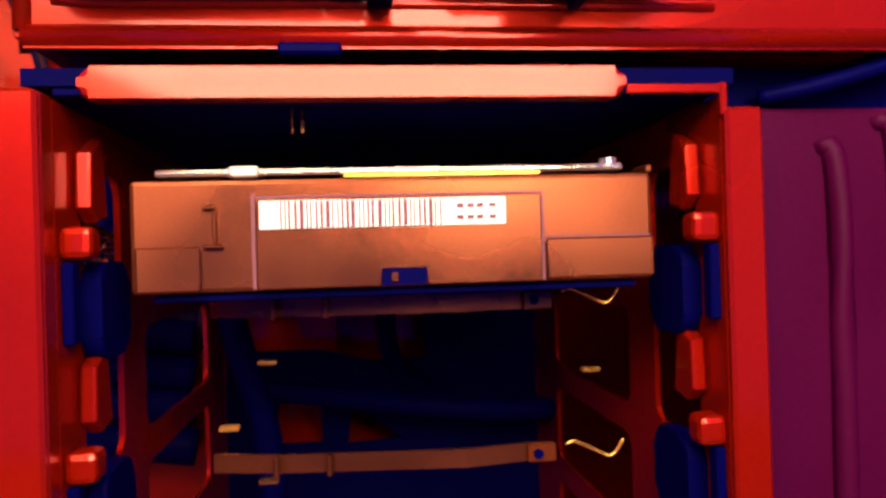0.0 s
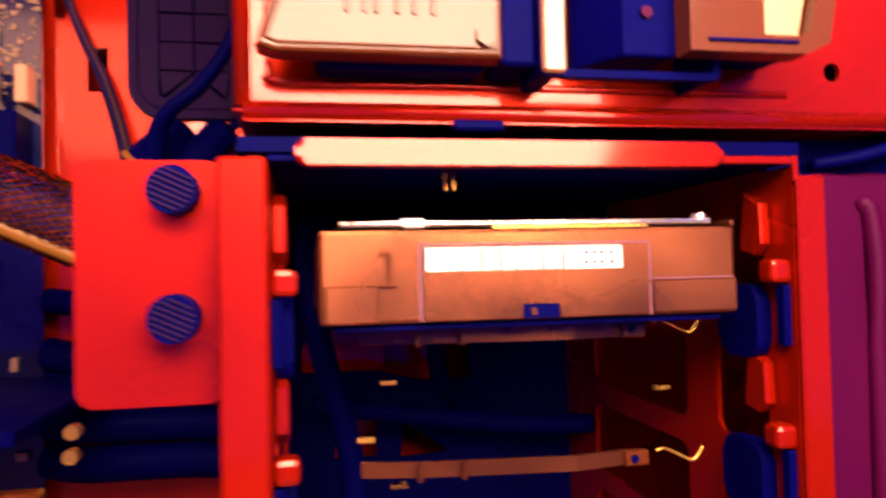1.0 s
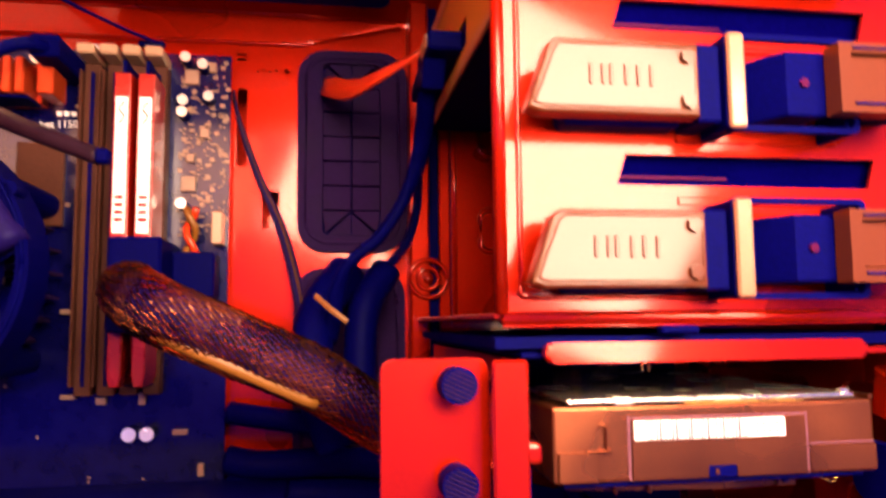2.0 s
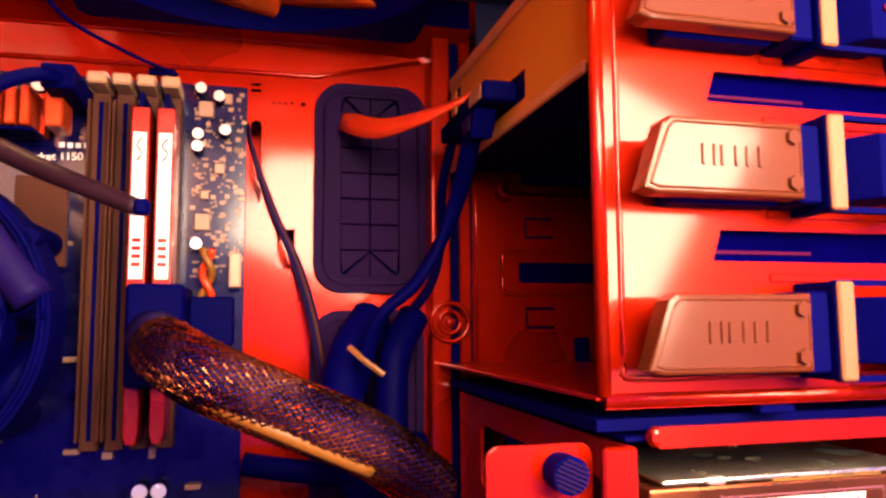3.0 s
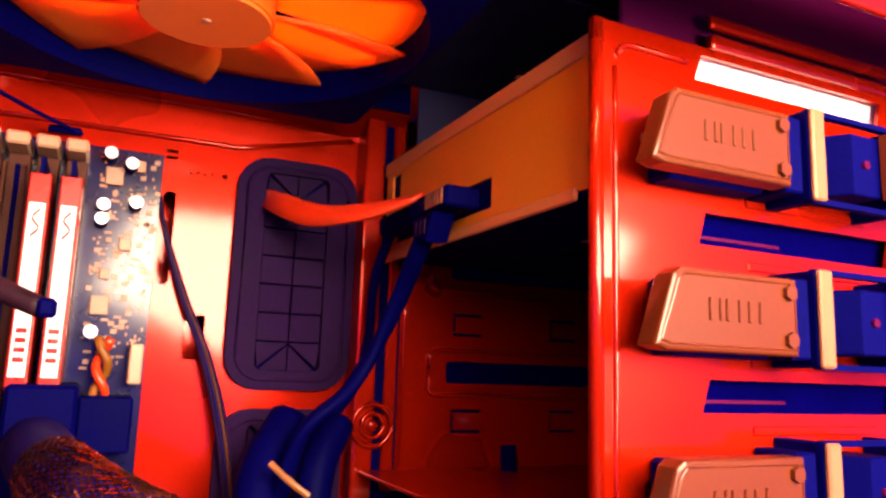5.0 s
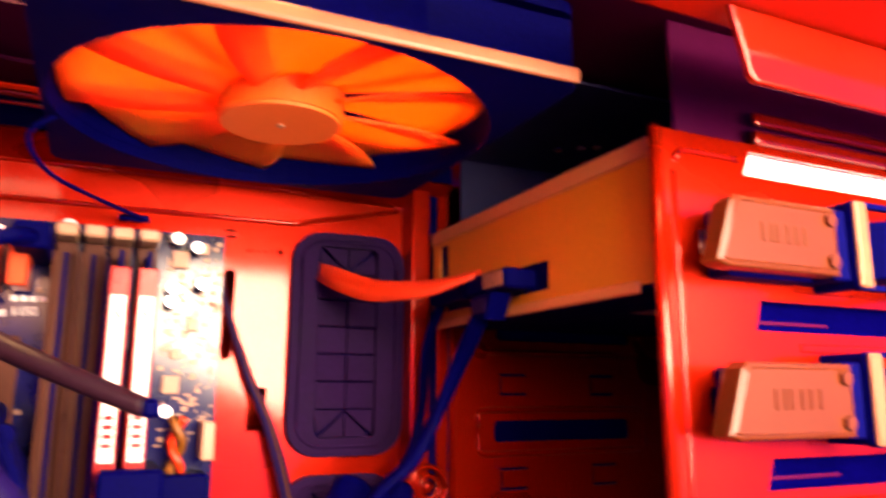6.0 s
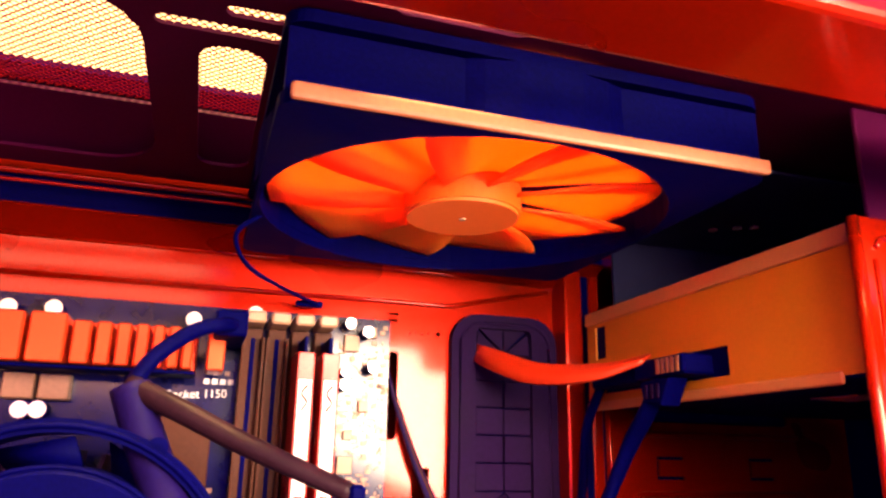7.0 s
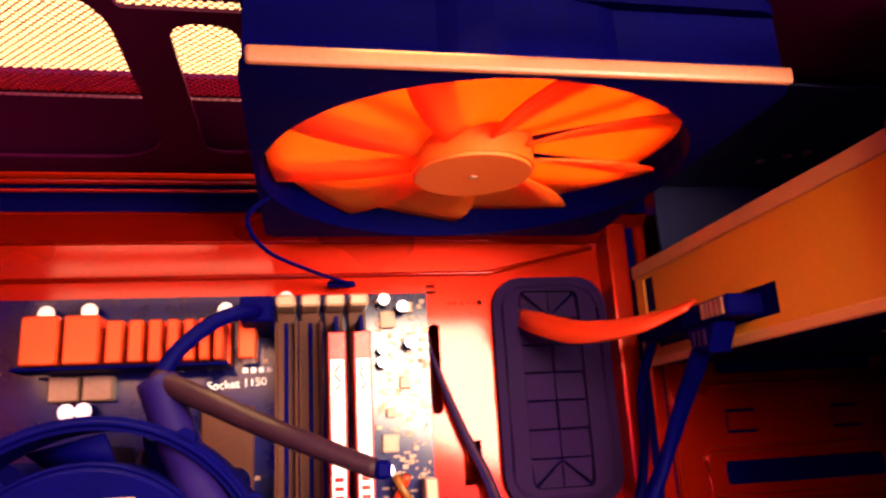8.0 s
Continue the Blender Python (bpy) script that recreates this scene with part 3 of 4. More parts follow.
for name, x in (("left_wall", CL - 0.0012), ("right_wall", CR)):
    o, hs = wavy(name)
    b = sheet(bmesh.new(), o, hs, x, x + 0.0012, YZ)
    part(name, b, RED, cage)
part("left_fold", boxes((CL - 0.0012, CL, 0.1141, 0.1184, 0.02, 0.2988), bev=0.0003), RED, cage)
# Navy sheet added for the shade above the drive.
part("roof_shade_sheet", boxes((CL, CR, 0.1187, 0.2580, 0.2990, 0.3002), bev=0.0002), NAVY, cage)
part("cage_top", boxes((0.0535, CR, 0.1175, 0.1184, 0.2988, 0.3004), (CR - 0.0005, CR + 0.0008, 0.1172, 0.1184, 0.2950, 0.3006), bev=0.0002), RED, cage)
b = sheet(bmesh.new(), rounded(-0.0332, 0.0524, 0.2977, 0.3026, 0.0018), [], 0.1148, 0.1184, XZ, 0.0012)
bmesh.ops.rotate(b, verts=b.verts, cent=(0, 0.1166, 0.3001), matrix=Matrix.Rotation(radians(-3.2), 3, "X"))
part("stiffening_bar", b, RED, cage)
# Navy filler that paints the shadow in the gap under the bay.
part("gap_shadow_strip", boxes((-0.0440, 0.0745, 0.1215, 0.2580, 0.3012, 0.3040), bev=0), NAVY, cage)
b = sheet(bmesh.new(), rounded(-0.0722, -0.0462, 0.2545, 0.2992, 0.0030), [], 0.1200, 0.1214, XZ, 0.0003)
part("screw_plate", b, RED, cage)
for z in (0.2932, 0.2705):
    s = part("thumb_screw", disc(bmesh.new(), (-0.0545, 0.1165, z), 0.0043, 0.0068, n=28), NAVY, cage, "dark ribbed thumb screw")
    b = bmesh.new()
    for k in range(-3, 4):
        w = 0.0038 * math.sqrt(max(0.0, 1 - (k / 4) ** 2))
        box(b, -0.0545 - w, -0.0545 + w, 0.1126, 0.1132, z + k * 0.0010 - 0.0002, z + k * 0.0010 + 0.0002, 0)
    bmesh.ops.rotate(b, verts=b.verts, cent=(-0.0545, 0.113, z), matrix=Matrix.Rotation(radians(25), 3, "Y"))
    part("ridge", b, RUBBER, s)
for x, s in ((CL, 1), (CR, -1)):
    for k in range(6):
        z = 0.2762 - 0.0352 * k
        part("peg", boxes(tuple(sorted((x, x + s * 0.0050))) + (0.1190, 0.1245, z - 0.0026, z + 0.0026), bev=0.0012, seg=2), RED, cage)
        b = sheet(bmesh.new(), rounded(0.1265, 0.1420, z - 0.0195, z - 0.0030, 0.004), [], x + s * 0.0003, x + s * 0.0040, YZ, 0.0008)
        part("plastic_clip", b, NAVY, cage)
        part("clip_slot", boxes(tuple(sorted((x + s * 0.0002, x + s * 0.0020))) + (0.1195, 0.1225, z - 0.0160, z - 0.0030), bev=0.0003), NAVY, cage)
        b = sheet(bmesh.new(), [(0.1320, z + 0.0180), (0.1260, z + 0.0150), (0.1255, z + 0.0060), (0.1290, z + 0.0035), (0.1340, z + 0.0045)], [], x + s * 0.0003, x + s * 0.0030, YZ, 0.0006)
        part("spring_tongue", b, RED, cage)

part("catch", boxes((-0.0035, 0.0065, 0.1150, 0.1186, 0.3046, 0.3066), bev=0.0005), NAVY, bay)
for x in (-0.0030, -0.0012):
    part("hanging_pin", boxes((x, x + 0.0006, 0.1290, 0.1298, 0.2945, 0.2988), bev=0.0002), GOLD, cage)
b = tube(bmesh.new(), [(0.0840, 0.1300, 0.3005), (0.0940, 0.1255, 0.3020), (0.1080, 0.1225, 0.3060), (0.1240, 0.1215, 0.3120), (0.16, 0.122, 0.322)], 0.0016, 10)
tagged(part("panel_cable", b, NAVY, label="black cable leaving behind the drive cage", smooth=True), category="cable")
# hard drive
hdd = thing("hard_drive", "grey aluminium hard drive with a white barcode label", "hard drive")
HX0, HX1, HY, HZ0, HZ1 = -0.0290, 0.0602, 0.1245, 0.2674, 0.2862
body = part("body", boxes((HX0, HX1, HY, 0.2500, HZ0, HZ1), bev=0.0008, seg=2), ALU, hdd)
b = sheet(bmesh.new(), [(-0.0086, HZ0 + 0.0003), (0.0118, HZ0 + 0.0003), (0.0118, 0.2709), (0.0199, 0.2709), (0.0199, HZ0 + 0.0003), (0.0398, HZ0 + 0.0003), (0.0398, 0.2822), (0.0390, 0.2828), (-0.0086, 0.2828)], [], HY - 0.0008, HY - 0.0001, XZ, 0.0002)
part("centre_panel", b, ALU, body)
part("seam", boxes((0.03995, 0.0404, HY - 0.0003, HY - 0.00005, HZ0 + 0.0004, 0.2826), (-0.0086, 0.0404, HY - 0.0003, HY - 0.00005, 0.2829, 0.2833), (0.0406, HX1 - 0.0006, HY - 0.0003, HY - 0.00005, 0.2751, 0.2754), (-0.0094, -0.00885, HY - 0.0003, HY - 0.00005, HZ0 + 0.0004, 0.2838), bev=0), INK, body)
part("corner_ear", boxes((0.0590, HX1, HY - 0.0004, HY + 0.006, HZ1, HZ1 + 0.0014), (0.0406, HX1 - 0.0003, HY - 0.0009, HY - 0.0004, HZ0 + 0.0006, 0.2750), bev=0.0003), ALU, body)
part("stop_hook", boxes((-0.0172, -0.0150, HY - 0.0012, HY, 0.2812, 0.2820), (-0.0156, -0.0148, HY - 0.0012, HY, 0.2756, 0.2811), (-0.0172, -0.0140, HY - 0.0012, HY, 0.2748, 0.2755), bev=0.0002), ALU, body)
part("left_ledge", boxes((HX0 + 0.001, -0.0176, HY - 0.0010, HY, HZ0 + 0.0003, 0.2752), bev=0.0003), ALU, body)
part("notch", boxes((0.0120, 0.0197, HY - 0.0006, HY - 0.0001, HZ0 + 0.0004, 0.2707), bev=0), NAVY, body)
part("notch_pin", boxes((0.0136, 0.0148, HY - 0.0010, HY - 0.0007, 0.2684, 0.2700), bev=0.0001), ALU, body)
lid = part("lid", boxes((-0.0250, 0.0552, HY + 0.0002, 0.2480, HZ1 + 0.0006, HZ1 + 0.0018), (-0.0130, -0.0080, HY - 0.0006, HY + 0.0012, HZ1 + 0.0002, HZ1 + 0.0022), bev=0.0005, seg=2), STEEL, hdd, "polished steel lid edge")
part("lid_screw", disc(bmesh.new(), (0.0530, HY + 0.002, HZ1 + 0.0022), 0.0016, 0.0012, "z", 14), STEEL, lid)
part("lid_seal", boxes((0.0060, 0.0400, HY - 0.0001, HY + 0.0002, HZ1 + 0.0001, HZ1 + 0.0006), bev=0), GOLD, lid)
label = part("label", boxes((-0.0080, 0.0335, HY - 0.00115, HY - 0.00085, 0.2777, 0.2824), bev=0.0001), WHITE, hdd, "white barcode sticker")
x = -0.0046
for k in range(34):
    w = (0.0003, 0.0005, 0.0003, 0.0007, 0.0004)[(k * 7) % 5]
    part("barcode_bar", boxes((x, x + w, HY - 0.0013, HY - 0.00118, 0.2778, 0.2823), bev=0), INK, label)
    x += w + (0.0004, 0.0003, 0.0006, 0.0004)[(k * 5) % 4]
    if x > 0.0225:
        break
for z in (0.2810, 0.2790):
    for x in (0.0250, 0.0268, 0.0284, 0.0306):
        part("print_bar", boxes((x, x + 0.0012, HY - 0.0013, HY - 0.00118, z - 0.0004, z + 0.0004), bev=0), INK, label)
part("circuit_plate", boxes((-0.0260, 0.0575, 0.1262, 0.2400, HZ0 - 0.0014, HZ0 - 0.0003), bev=0.0002), NAVY, hdd)


def bracket(z):
    ob = thing("drive_bracket", "bent metal drive bracket strip with a spring wire", "bracket", "drive brackets")
    b = bmesh.new()
    prof = [(-0.020, 0.1440), (-0.0080, 0.1412), (0.0012, 0.1400), (0.0272, 0.1372), (0.0400, 0.1392), (0.0445, 0.1385)]
    a0 = [b.verts.new((x, y, z)) for x, y in prof]
    a1 = [b.verts.new((x, y, z + 0.0034)) for x, y in prof]
    for i in range(len(prof) - 1):
        b.faces.new((a0[i], a0[i + 1], a1[i + 1], a1[i]))
    s = part("strip", b, ALU, ob)
    so = s.modifiers.new("thick", "SOLIDIFY")
    so.thickness = 0.0010
    part("clip_end", boxes((0.0392, 0.0448, 0.1368, 0.1378, z - 0.0001, z + 0.0034), bev=0.0003), GREY, ob)
    part("clip_eye", disc(bmesh.new(), (0.0412, 0.1364, z + 0.0017), 0.0009, 0.0006, n=10), NAVY, ob)
    for x in (-0.0085, 0.0012):
        part("post", boxes((x, x + 0.0011, 0.1370, 0.1386, z - 0.0004, z + 0.0038), bev=0.0003), ALU, ob)
    b = tube(bmesh.new(), [(0.0464, 0.1365, z + 0.0032), (0.0485, 0.1365, z + 0.0036), (0.0535, 0.1362, z + 0.0012), (0.0552, 0.1360, z + 0.0007), (0.0566, 0.1360, z + 0.0018), (0.0578, 0.1360, z + 0.0038)], 0.00035, 6, 4)
    part("spring_wire", b, GOLD, ob, smooth=True)
    return ob


# Plate added to darken the space behind the drive, open where red shows.
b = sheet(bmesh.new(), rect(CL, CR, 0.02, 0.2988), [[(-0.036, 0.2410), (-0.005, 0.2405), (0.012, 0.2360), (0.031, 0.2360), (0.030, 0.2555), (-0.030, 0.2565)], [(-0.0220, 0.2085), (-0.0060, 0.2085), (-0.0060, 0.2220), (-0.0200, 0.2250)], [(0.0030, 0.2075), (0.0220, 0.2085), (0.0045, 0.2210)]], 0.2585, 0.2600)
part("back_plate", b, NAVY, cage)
# Orange block added in place of an orange reflection behind the drive.
tagged(part("orange_reflection", boxes((0.0120, 0.0230, 0.2480, 0.2560, 0.2925, 0.2965), bev=0.0015, seg=2), ZINC, label="orange block standing in for a reflection behind the hard drive"), category="connector")
bracket(0.2618)
bracket(0.2325)
bracket(0.2032)
# cables and wires hanging behind the drive
for pts, r in (([(0.018, 0.262, 0.32), (0.017, 0.255, 0.265), (0.020, 0.258, 0.235), (0.040, 0.24, 0.222)], 0.0035),
               ([(-0.032, 0.215, 0.295), (-0.027, 0.21, 0.255), (-0.018, 0.212, 0.215), (-0.020, 0.21, 0.15)], 0.004),
               ([(-0.030, 0.235, 0.2330), (0.005, 0.228, 0.2290), (0.04, 0.226, 0.2245), (0.068, 0.23, 0.222)], 0.0035)):
    b = tube(bmesh.new(), pts, r, 12)
    tagged(part("thick_cable", b, NAVY, label="dark cable bundle behind the hard drive", smooth=True), category="cable", group="cables behind the drive cage")
for x, y, z in ((-0.0205, 0.150, 0.2385), (0.0560, 0.155, 0.2460), (-0.013, 0.150, 0.2275), (-0.0140, 0.16, 0.2500)):
    tagged(part("gold_contact", boxes((x, x + 0.0040, y, y + 0.002, z, z + 0.0011), bev=0.0002), GOLD, label="small brass contact tongue"), category="contact")

# ---- rubber grommets in the tray ----
def grommet(g, flaps):
    x0, x1, z0, z1 = g
    ob = thing("rubber_grommet", "dark rubber cable grommet with cut flaps", "grommet", "tray grommets")
    inner = (x0 + 0.0105, x1 - 0.0115, z0 + 0.0065, z1 - 0.0050)
    b = sheet(bmesh.new(), rounded(x0 - 0.001, x1 + 0.001, z0 - 0.001, z1 + 0.001, 0.013), [rounded(*inner, 0.003)], TRAY - 0.0040, TRAY - 0.0003)
    part("rim", b, RUBBER, ob)
    ring = rounded(x0 + 0.003, x1 - 0.003, z0 + 0.003, z1 - 0.003, 0.010)
    b = tube(bmesh.new(), [(x, TRAY - 0.0040, z) for x, z in ring + ring[:1]], 0.0008, 6, 1, smooth=False)
    part("rim_bead", b, RUBBER, ob, smooth=True)
    ix0, ix1, iz0, iz1 = inner
    mid, gap = (ix0 + ix1) / 2, 0.00035
    for side, (a, c) in enumerate(((ix0, mid), (mid, ix1))):
        n = flaps
        h = (iz1 - iz0) / n
        for k in range(n):
            za, zb = iz0 + k * h + gap, iz0 + (k + 1) * h - gap
            xa, xb = a + gap, c - gap
            if k in (0, n - 1):
                # the end flaps are cut on the diagonal
                out, inn = (xa, xb) if side == 0 else (xb, xa)
                far, near = (za, zb) if k == 0 else (zb, za)
                for tri in ([(out, near), (inn, near), (out + (inn - out) * 0.08, far + (near - far) * 0.12)], [(inn, far), (inn, near - (near - far) * 0.10), (out + (inn - out) * 0.15, far)]):
                    part("flap", sheet(bmesh.new(), tri, [], TRAY - 0.0026, TRAY - 0.0012), RUBBER, ob)
            else:
                part("flap", boxes((xa, xb, TRAY - 0.0026 - 0.0006 * ((k + side) % 2), TRAY - 0.0012, za, zb), bev=0.0002), RUBBER, ob)
    part("opening_back", boxes((x0, x1, TRAY + 0.004, TRAY + 0.005, z0, z1), bev=0), NAVY, ob)
    return ob


grommet(G1, 7)
grommet(G2, 7)

# ---- motherboard ----
BY = 0.2775
MX0, MX1, MZ0, MZ1 = -0.318, -0.1278, 0.185, 0.4285
mobo = thing("motherboard", "dark motherboard with silver components on the tray", "motherboard")
part("board", boxes((MX0, MX1, BY, BY + 0.0016, MZ0, MZ1), bev=0.0002), PCB, mobo)
rng = random.Random(7)
for k in range(260):
    if k < 200:
        x, z = rng.uniform(-0.1500, MX1 - 0.002), rng.uniform(0.345, MZ1 - 0.002)
    else:
        x, z = rng.uniform(-0.300, -0.150), rng.uniform(0.19, 0.425)
    w, h, d = rng.choice(((0.0012, 0.0007, 0.0006), (0.0007, 0.0013, 0.0006), (0.0020, 0.0017, 0.0008), (0.0009, 0.0009, 0.0008), (0.0026, 0.0009, 0.0008)))
    part("component", boxes((x, x + w, BY - d, BY - 0.0001, z, z + h), bev=0.0001), CHIP, mobo)
for x, z, s in ((-0.1475, 0.4140, 0.0062), (-0.1480, 0.3660, 0.0062), (-0.1405, 0.3900, 0.0040), (-0.1460, 0.3790, 0.0034), (-0.1380, 0.4200, 0.0040), (-0.1470, 0.4010, 0.0030)):
    part("chip", boxes((x, x + s, BY - 0.0024, BY - 0.0001, z, z + s * 1.1), bev=0.0003), CHIP, mobo)


def capacitor(x, z, r=0.0028, h=0.008):
    c = part("capacitor", disc(bmesh.new(), (x, BY - h / 2, z), r, h, n=20), NAVY, mobo)
    part("can_top", disc(bmesh.new(), (x, BY - h - 0.0004, z), r * 0.96, 0.0007, n=20), CAP, c, smooth=False)


for x, z in ((-0.1463, 0.4245), (-0.1363, 0.4073), (-0.1470, 0.4052), (-0.1472, 0.4000), (-0.1467, 0.3597), (-0.1390, 0.4215)):
    capacitor(x, z, 0.0023)
for x, z in ((-0.2690, 0.4215), (-0.2545, 0.4222), (-0.2065, 0.4215), (-0.2600, 0.3862), (-0.2545, 0.3864), (-0.1650, 0.2630), (-0.1580, 0.2630), (-0.1840, 0.4255)):
    capacitor(x, z, 0.0030)
for x in (-0.2672, -0.2558):
    part("choke", boxes((x, x + 0.0102, BY - 0.0070, BY - 0.0001, 0.3900, 0.3990), bev=0.0005), CHIP, mobo)
# voltage heat sink, a finned block above the socket
sink = thing("heat_sink", "orange anodised finned heat sink on the board", "heat sink")
part("base", boxes((-0.2720, -0.2040, BY - 0.0080, BY - 0.0002, 0.4010, 0.4180), bev=0.0005), SINK, sink)
x = -0.2720
for w, g in ((0.0120, 0.0016), (0.0115, 0.0020), (0.0058, 0.0016), (0.0050, 0.0016), (0.0046, 0.0016), (0.0042, 0.0014), (0.0038, 0.0014), (0.0036, 0.0014), (0.0034, 0.0050), (0.0062, 0.0)):
    part("fin", boxes((x, x + w, BY - 0.0240, BY - 0.0078, 0.4012, 0.4182 - (0.002 if w < 0.006 else 0)), bev=0.0006), SINK, sink)
    x += w + g
# Navy strip under the fins, put there as their shade.
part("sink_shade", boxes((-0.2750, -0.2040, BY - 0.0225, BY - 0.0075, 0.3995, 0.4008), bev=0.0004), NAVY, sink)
# readable print on the board
tx = bpy.data.curves.new("print", "FONT")
tx.body, tx.size, tx.extrude = "Socket 1150", 0.0044, 0.0001
to = new("tmp_text", tx)
bpy.context.view_layer.update()
me = bpy.data.meshes.new_from_object(to.evaluated_get(bpy.context.evaluated_depsgraph_get()))
bpy.data.objects.remove(to)
me.materials.clear()
me.materials.append(WHITE)
word = new("board_print", me)
word.parent = mobo
word.matrix_basis = pose(-0.2135, BY - 0.0003, 0.3925, 90, -3, 0)
for x in (-0.2005, -0.1975, -0.1945, -0.1915):
    part("print_bar", boxes((x, x + 0.0020, BY - 0.0004, BY - 0.0001, 0.3985, 0.4005), bev=0), WHITE, mobo)
part("socket_frame", boxes((-0.2150, -0.1960, BY - 0.0030, BY - 0.0001, 0.3500, 0.3860), bev=0.0005), BROWN, mobo)


# ---- memory ----
def dimm(x, filled):
    z0, z1 = 0.2830, 0.4160
    s = part("memory_slot", boxes((x - 0.0034, x + 0.0034, BY - 0.0075, BY - 0.0002, z0 - 0.004, z1 + 0.004), bev=0.0004), BROWN, mobo)
    part("slot_groove", boxes((x - 0.0008, x + 0.0008, BY - 0.0079, BY - 0.0076, z0, z1), bev=0), NAVY, s)
    part("slot_clip", boxes((x - 0.0036, x + 0.0036, BY - 0.0200, BY - 0.0002, z1 + 0.0043, z1 + 0.0088), bev=0.0008), PALE, s)
    if not filled:
        part("slot_rail", boxes((x - 0.0042, x - 0.0032, BY - 0.0120, BY - 0.0076, z0, z1), (x + 0.0032, x + 0.0042, BY - 0.0120, BY - 0.0076, z0, z1), bev=0.0002), BROWN, s)
        return
    ob = thing("memory_module", "red heat-spreader memory module standing in its slot", "memory module", "memory modules")
    part("stick", boxes((x - 0.0007, x + 0.0007, BY - 0.0280, BY - 0.0080, z0 + 0.001, z1 - 0.001), bev=0.0001), NAVY, ob)
    y0, y1 = BY - 0.0300, BY - 0.0100
    for za, zb in ((0.3370, z1 - 0.0070), (0.3080, 0.3340), (0.2840, 0.3060)):
        w = 0.0032 if za > 0.33 else 0.0026
        prof = [(x - w * 0.6, za), (x + w * 0.6, za), (x + w, za + 0.004), (x + w, zb), (x - w, zb), (x - w, za + 0.004)]
        sp = part("heat_spreader", sheet(bmesh.new(), prof, [], y0, y1, XZ, 0.0005), RAMRED, ob)
        if za > 0.33:
            part("sticker", boxes((x - w * 0.72, x + w * 0.72, y0 - 0.0003, y0 - 0.0001, 0.3440, 0.3990), bev=0), WHITE, sp, "pale printed sticker")
            for z in (0.3485, 0.3515, 0.3545, 0.3575):
                part("print_bar", boxes((x - w * 0.5, x + w * 0.5, y0 - 0.0006, y0 - 0.0004, z, z + 0.0016), bev=0), RAMRED, sp)
            part("sticker_swirl", tube(bmesh.new(), [(x - 0.001, y0 - 0.0004, 0.388), (x + 0.001, y0 - 0.0004, 0.391), (x - 0.001, y0 - 0.0004, 0.394), (x + 0.001, y0 - 0.0004, 0.397)], 0.0004, 6, 4), RAMRED, sp)


for x, filled in ((-0.1660, True), (-0.1570, True), (-0.1750, False), (-0.1840, False)):
    dimm(x, filled)

# ---- processor cooler ----
cool = thing("cpu_cooler", "round dark processor cooler with a fan", "cooler")
CX, CZ, CYF = -0.2375, 0.3290, 0.2120


def ringpts(r, n=40):
    return [(CX + r * math.cos(2 * math.pi * k / n), CZ + r * math.sin(2 * math.pi * k / n)) for k in range(n)]


part("fan_ring", sheet(bmesh.new(), ringpts(0.0525, 56), [ringpts(0.0485, 56)], CYF, CYF + 0.020), NAVY, cool)
part("ring_bead", tube(bmesh.new(), [(x, CYF - 0.0003, z) for x, z in ringpts(0.0505, 56) + ringpts(0.0505, 56)[:1]], 0.0009, 8, 1, smooth=False), NAVY, cool, smooth=True)
part("hub", disc(disc(bmesh.new(), (CX, CYF + 0.006, CZ), 0.0400, 0.014, n=48), (CX, CYF - 0.0016, CZ), 0.0392, 0.0012, n=48, r2=0.0375), NAVY, cool)
part("hub_rim", tube(bmesh.new(), [(x, CYF - 0.0012, z) for x, z in ringpts(0.0392, 48) + ringpts(0.0392, 48)[:1]], 0.0006, 6, 1, smooth=False), NAVY, cool, smooth=True)
for a in (30, 60):
    part("ring_lug", disc(bmesh.new(), (CX + 0.0522 * math.cos(radians(a)), CYF + 0.004, CZ + 0.0522 * math.sin(radians(a))), 0.0028, 0.008, n=14), NAVY, cool)
for k in range(9):
    a = 2 * math.pi * k / 9
    b = bmesh.new()
    vs = []
    for u in (0.0, 0.5, 1.0):
        for v in (0, 1):
            r, an = 0.0398 + 0.0082 * u, a + 0.10 * u + v * 0.52
            vs.append(b.verts.new((CX + r * math.cos(an), CYF + 0.004 + 0.012 * v, CZ + r * math.sin(an))))
    b.faces.new((vs[0], vs[1], vs[3], vs[2]))
    b.faces.new((vs[2], vs[3], vs[5], vs[4]))
    o = part("blade", b, NAVY, cool, smooth=True)
    so = o.modifiers.new("thick", "SOLIDIFY")
    so.thickness = 0.001
for k in range(28):
    a = 2 * math.pi * k / 28
    b = boxes((0.020, 0.044, -0.0006, 0.0006, -0.018, 0.018), bev=0)
    o = part("cooling_fin", b, RUBBER, cool)
    o.matrix_basis = Matrix.Translation((CX, CYF + 0.042, CZ)) @ Matrix.Rotation(a, 4, "Y") @ Matrix.Rotation(radians(90), 4, "X")
part("core", disc(bmesh.new(), (CX, CYF + 0.043, CZ), 0.0205, 0.040, n=24), CHIP, cool)
for a in (40, 130, 220, 310):
    x, z = CX + 0.046 * math.cos(radians(a)), CZ + 0.046 * math.sin(radians(a))
    part("push_pin", disc(bmesh.new(), (x, CYF + 0.045, z), 0.0055, 0.040, n=16), NAVY, cool)
part("hub_badge", boxes((-0.2360, -0.2230, CYF - 0.0034, CYF - 0.0023, 0.3515, 0.3590), bev=0.0008), PALE, cool)
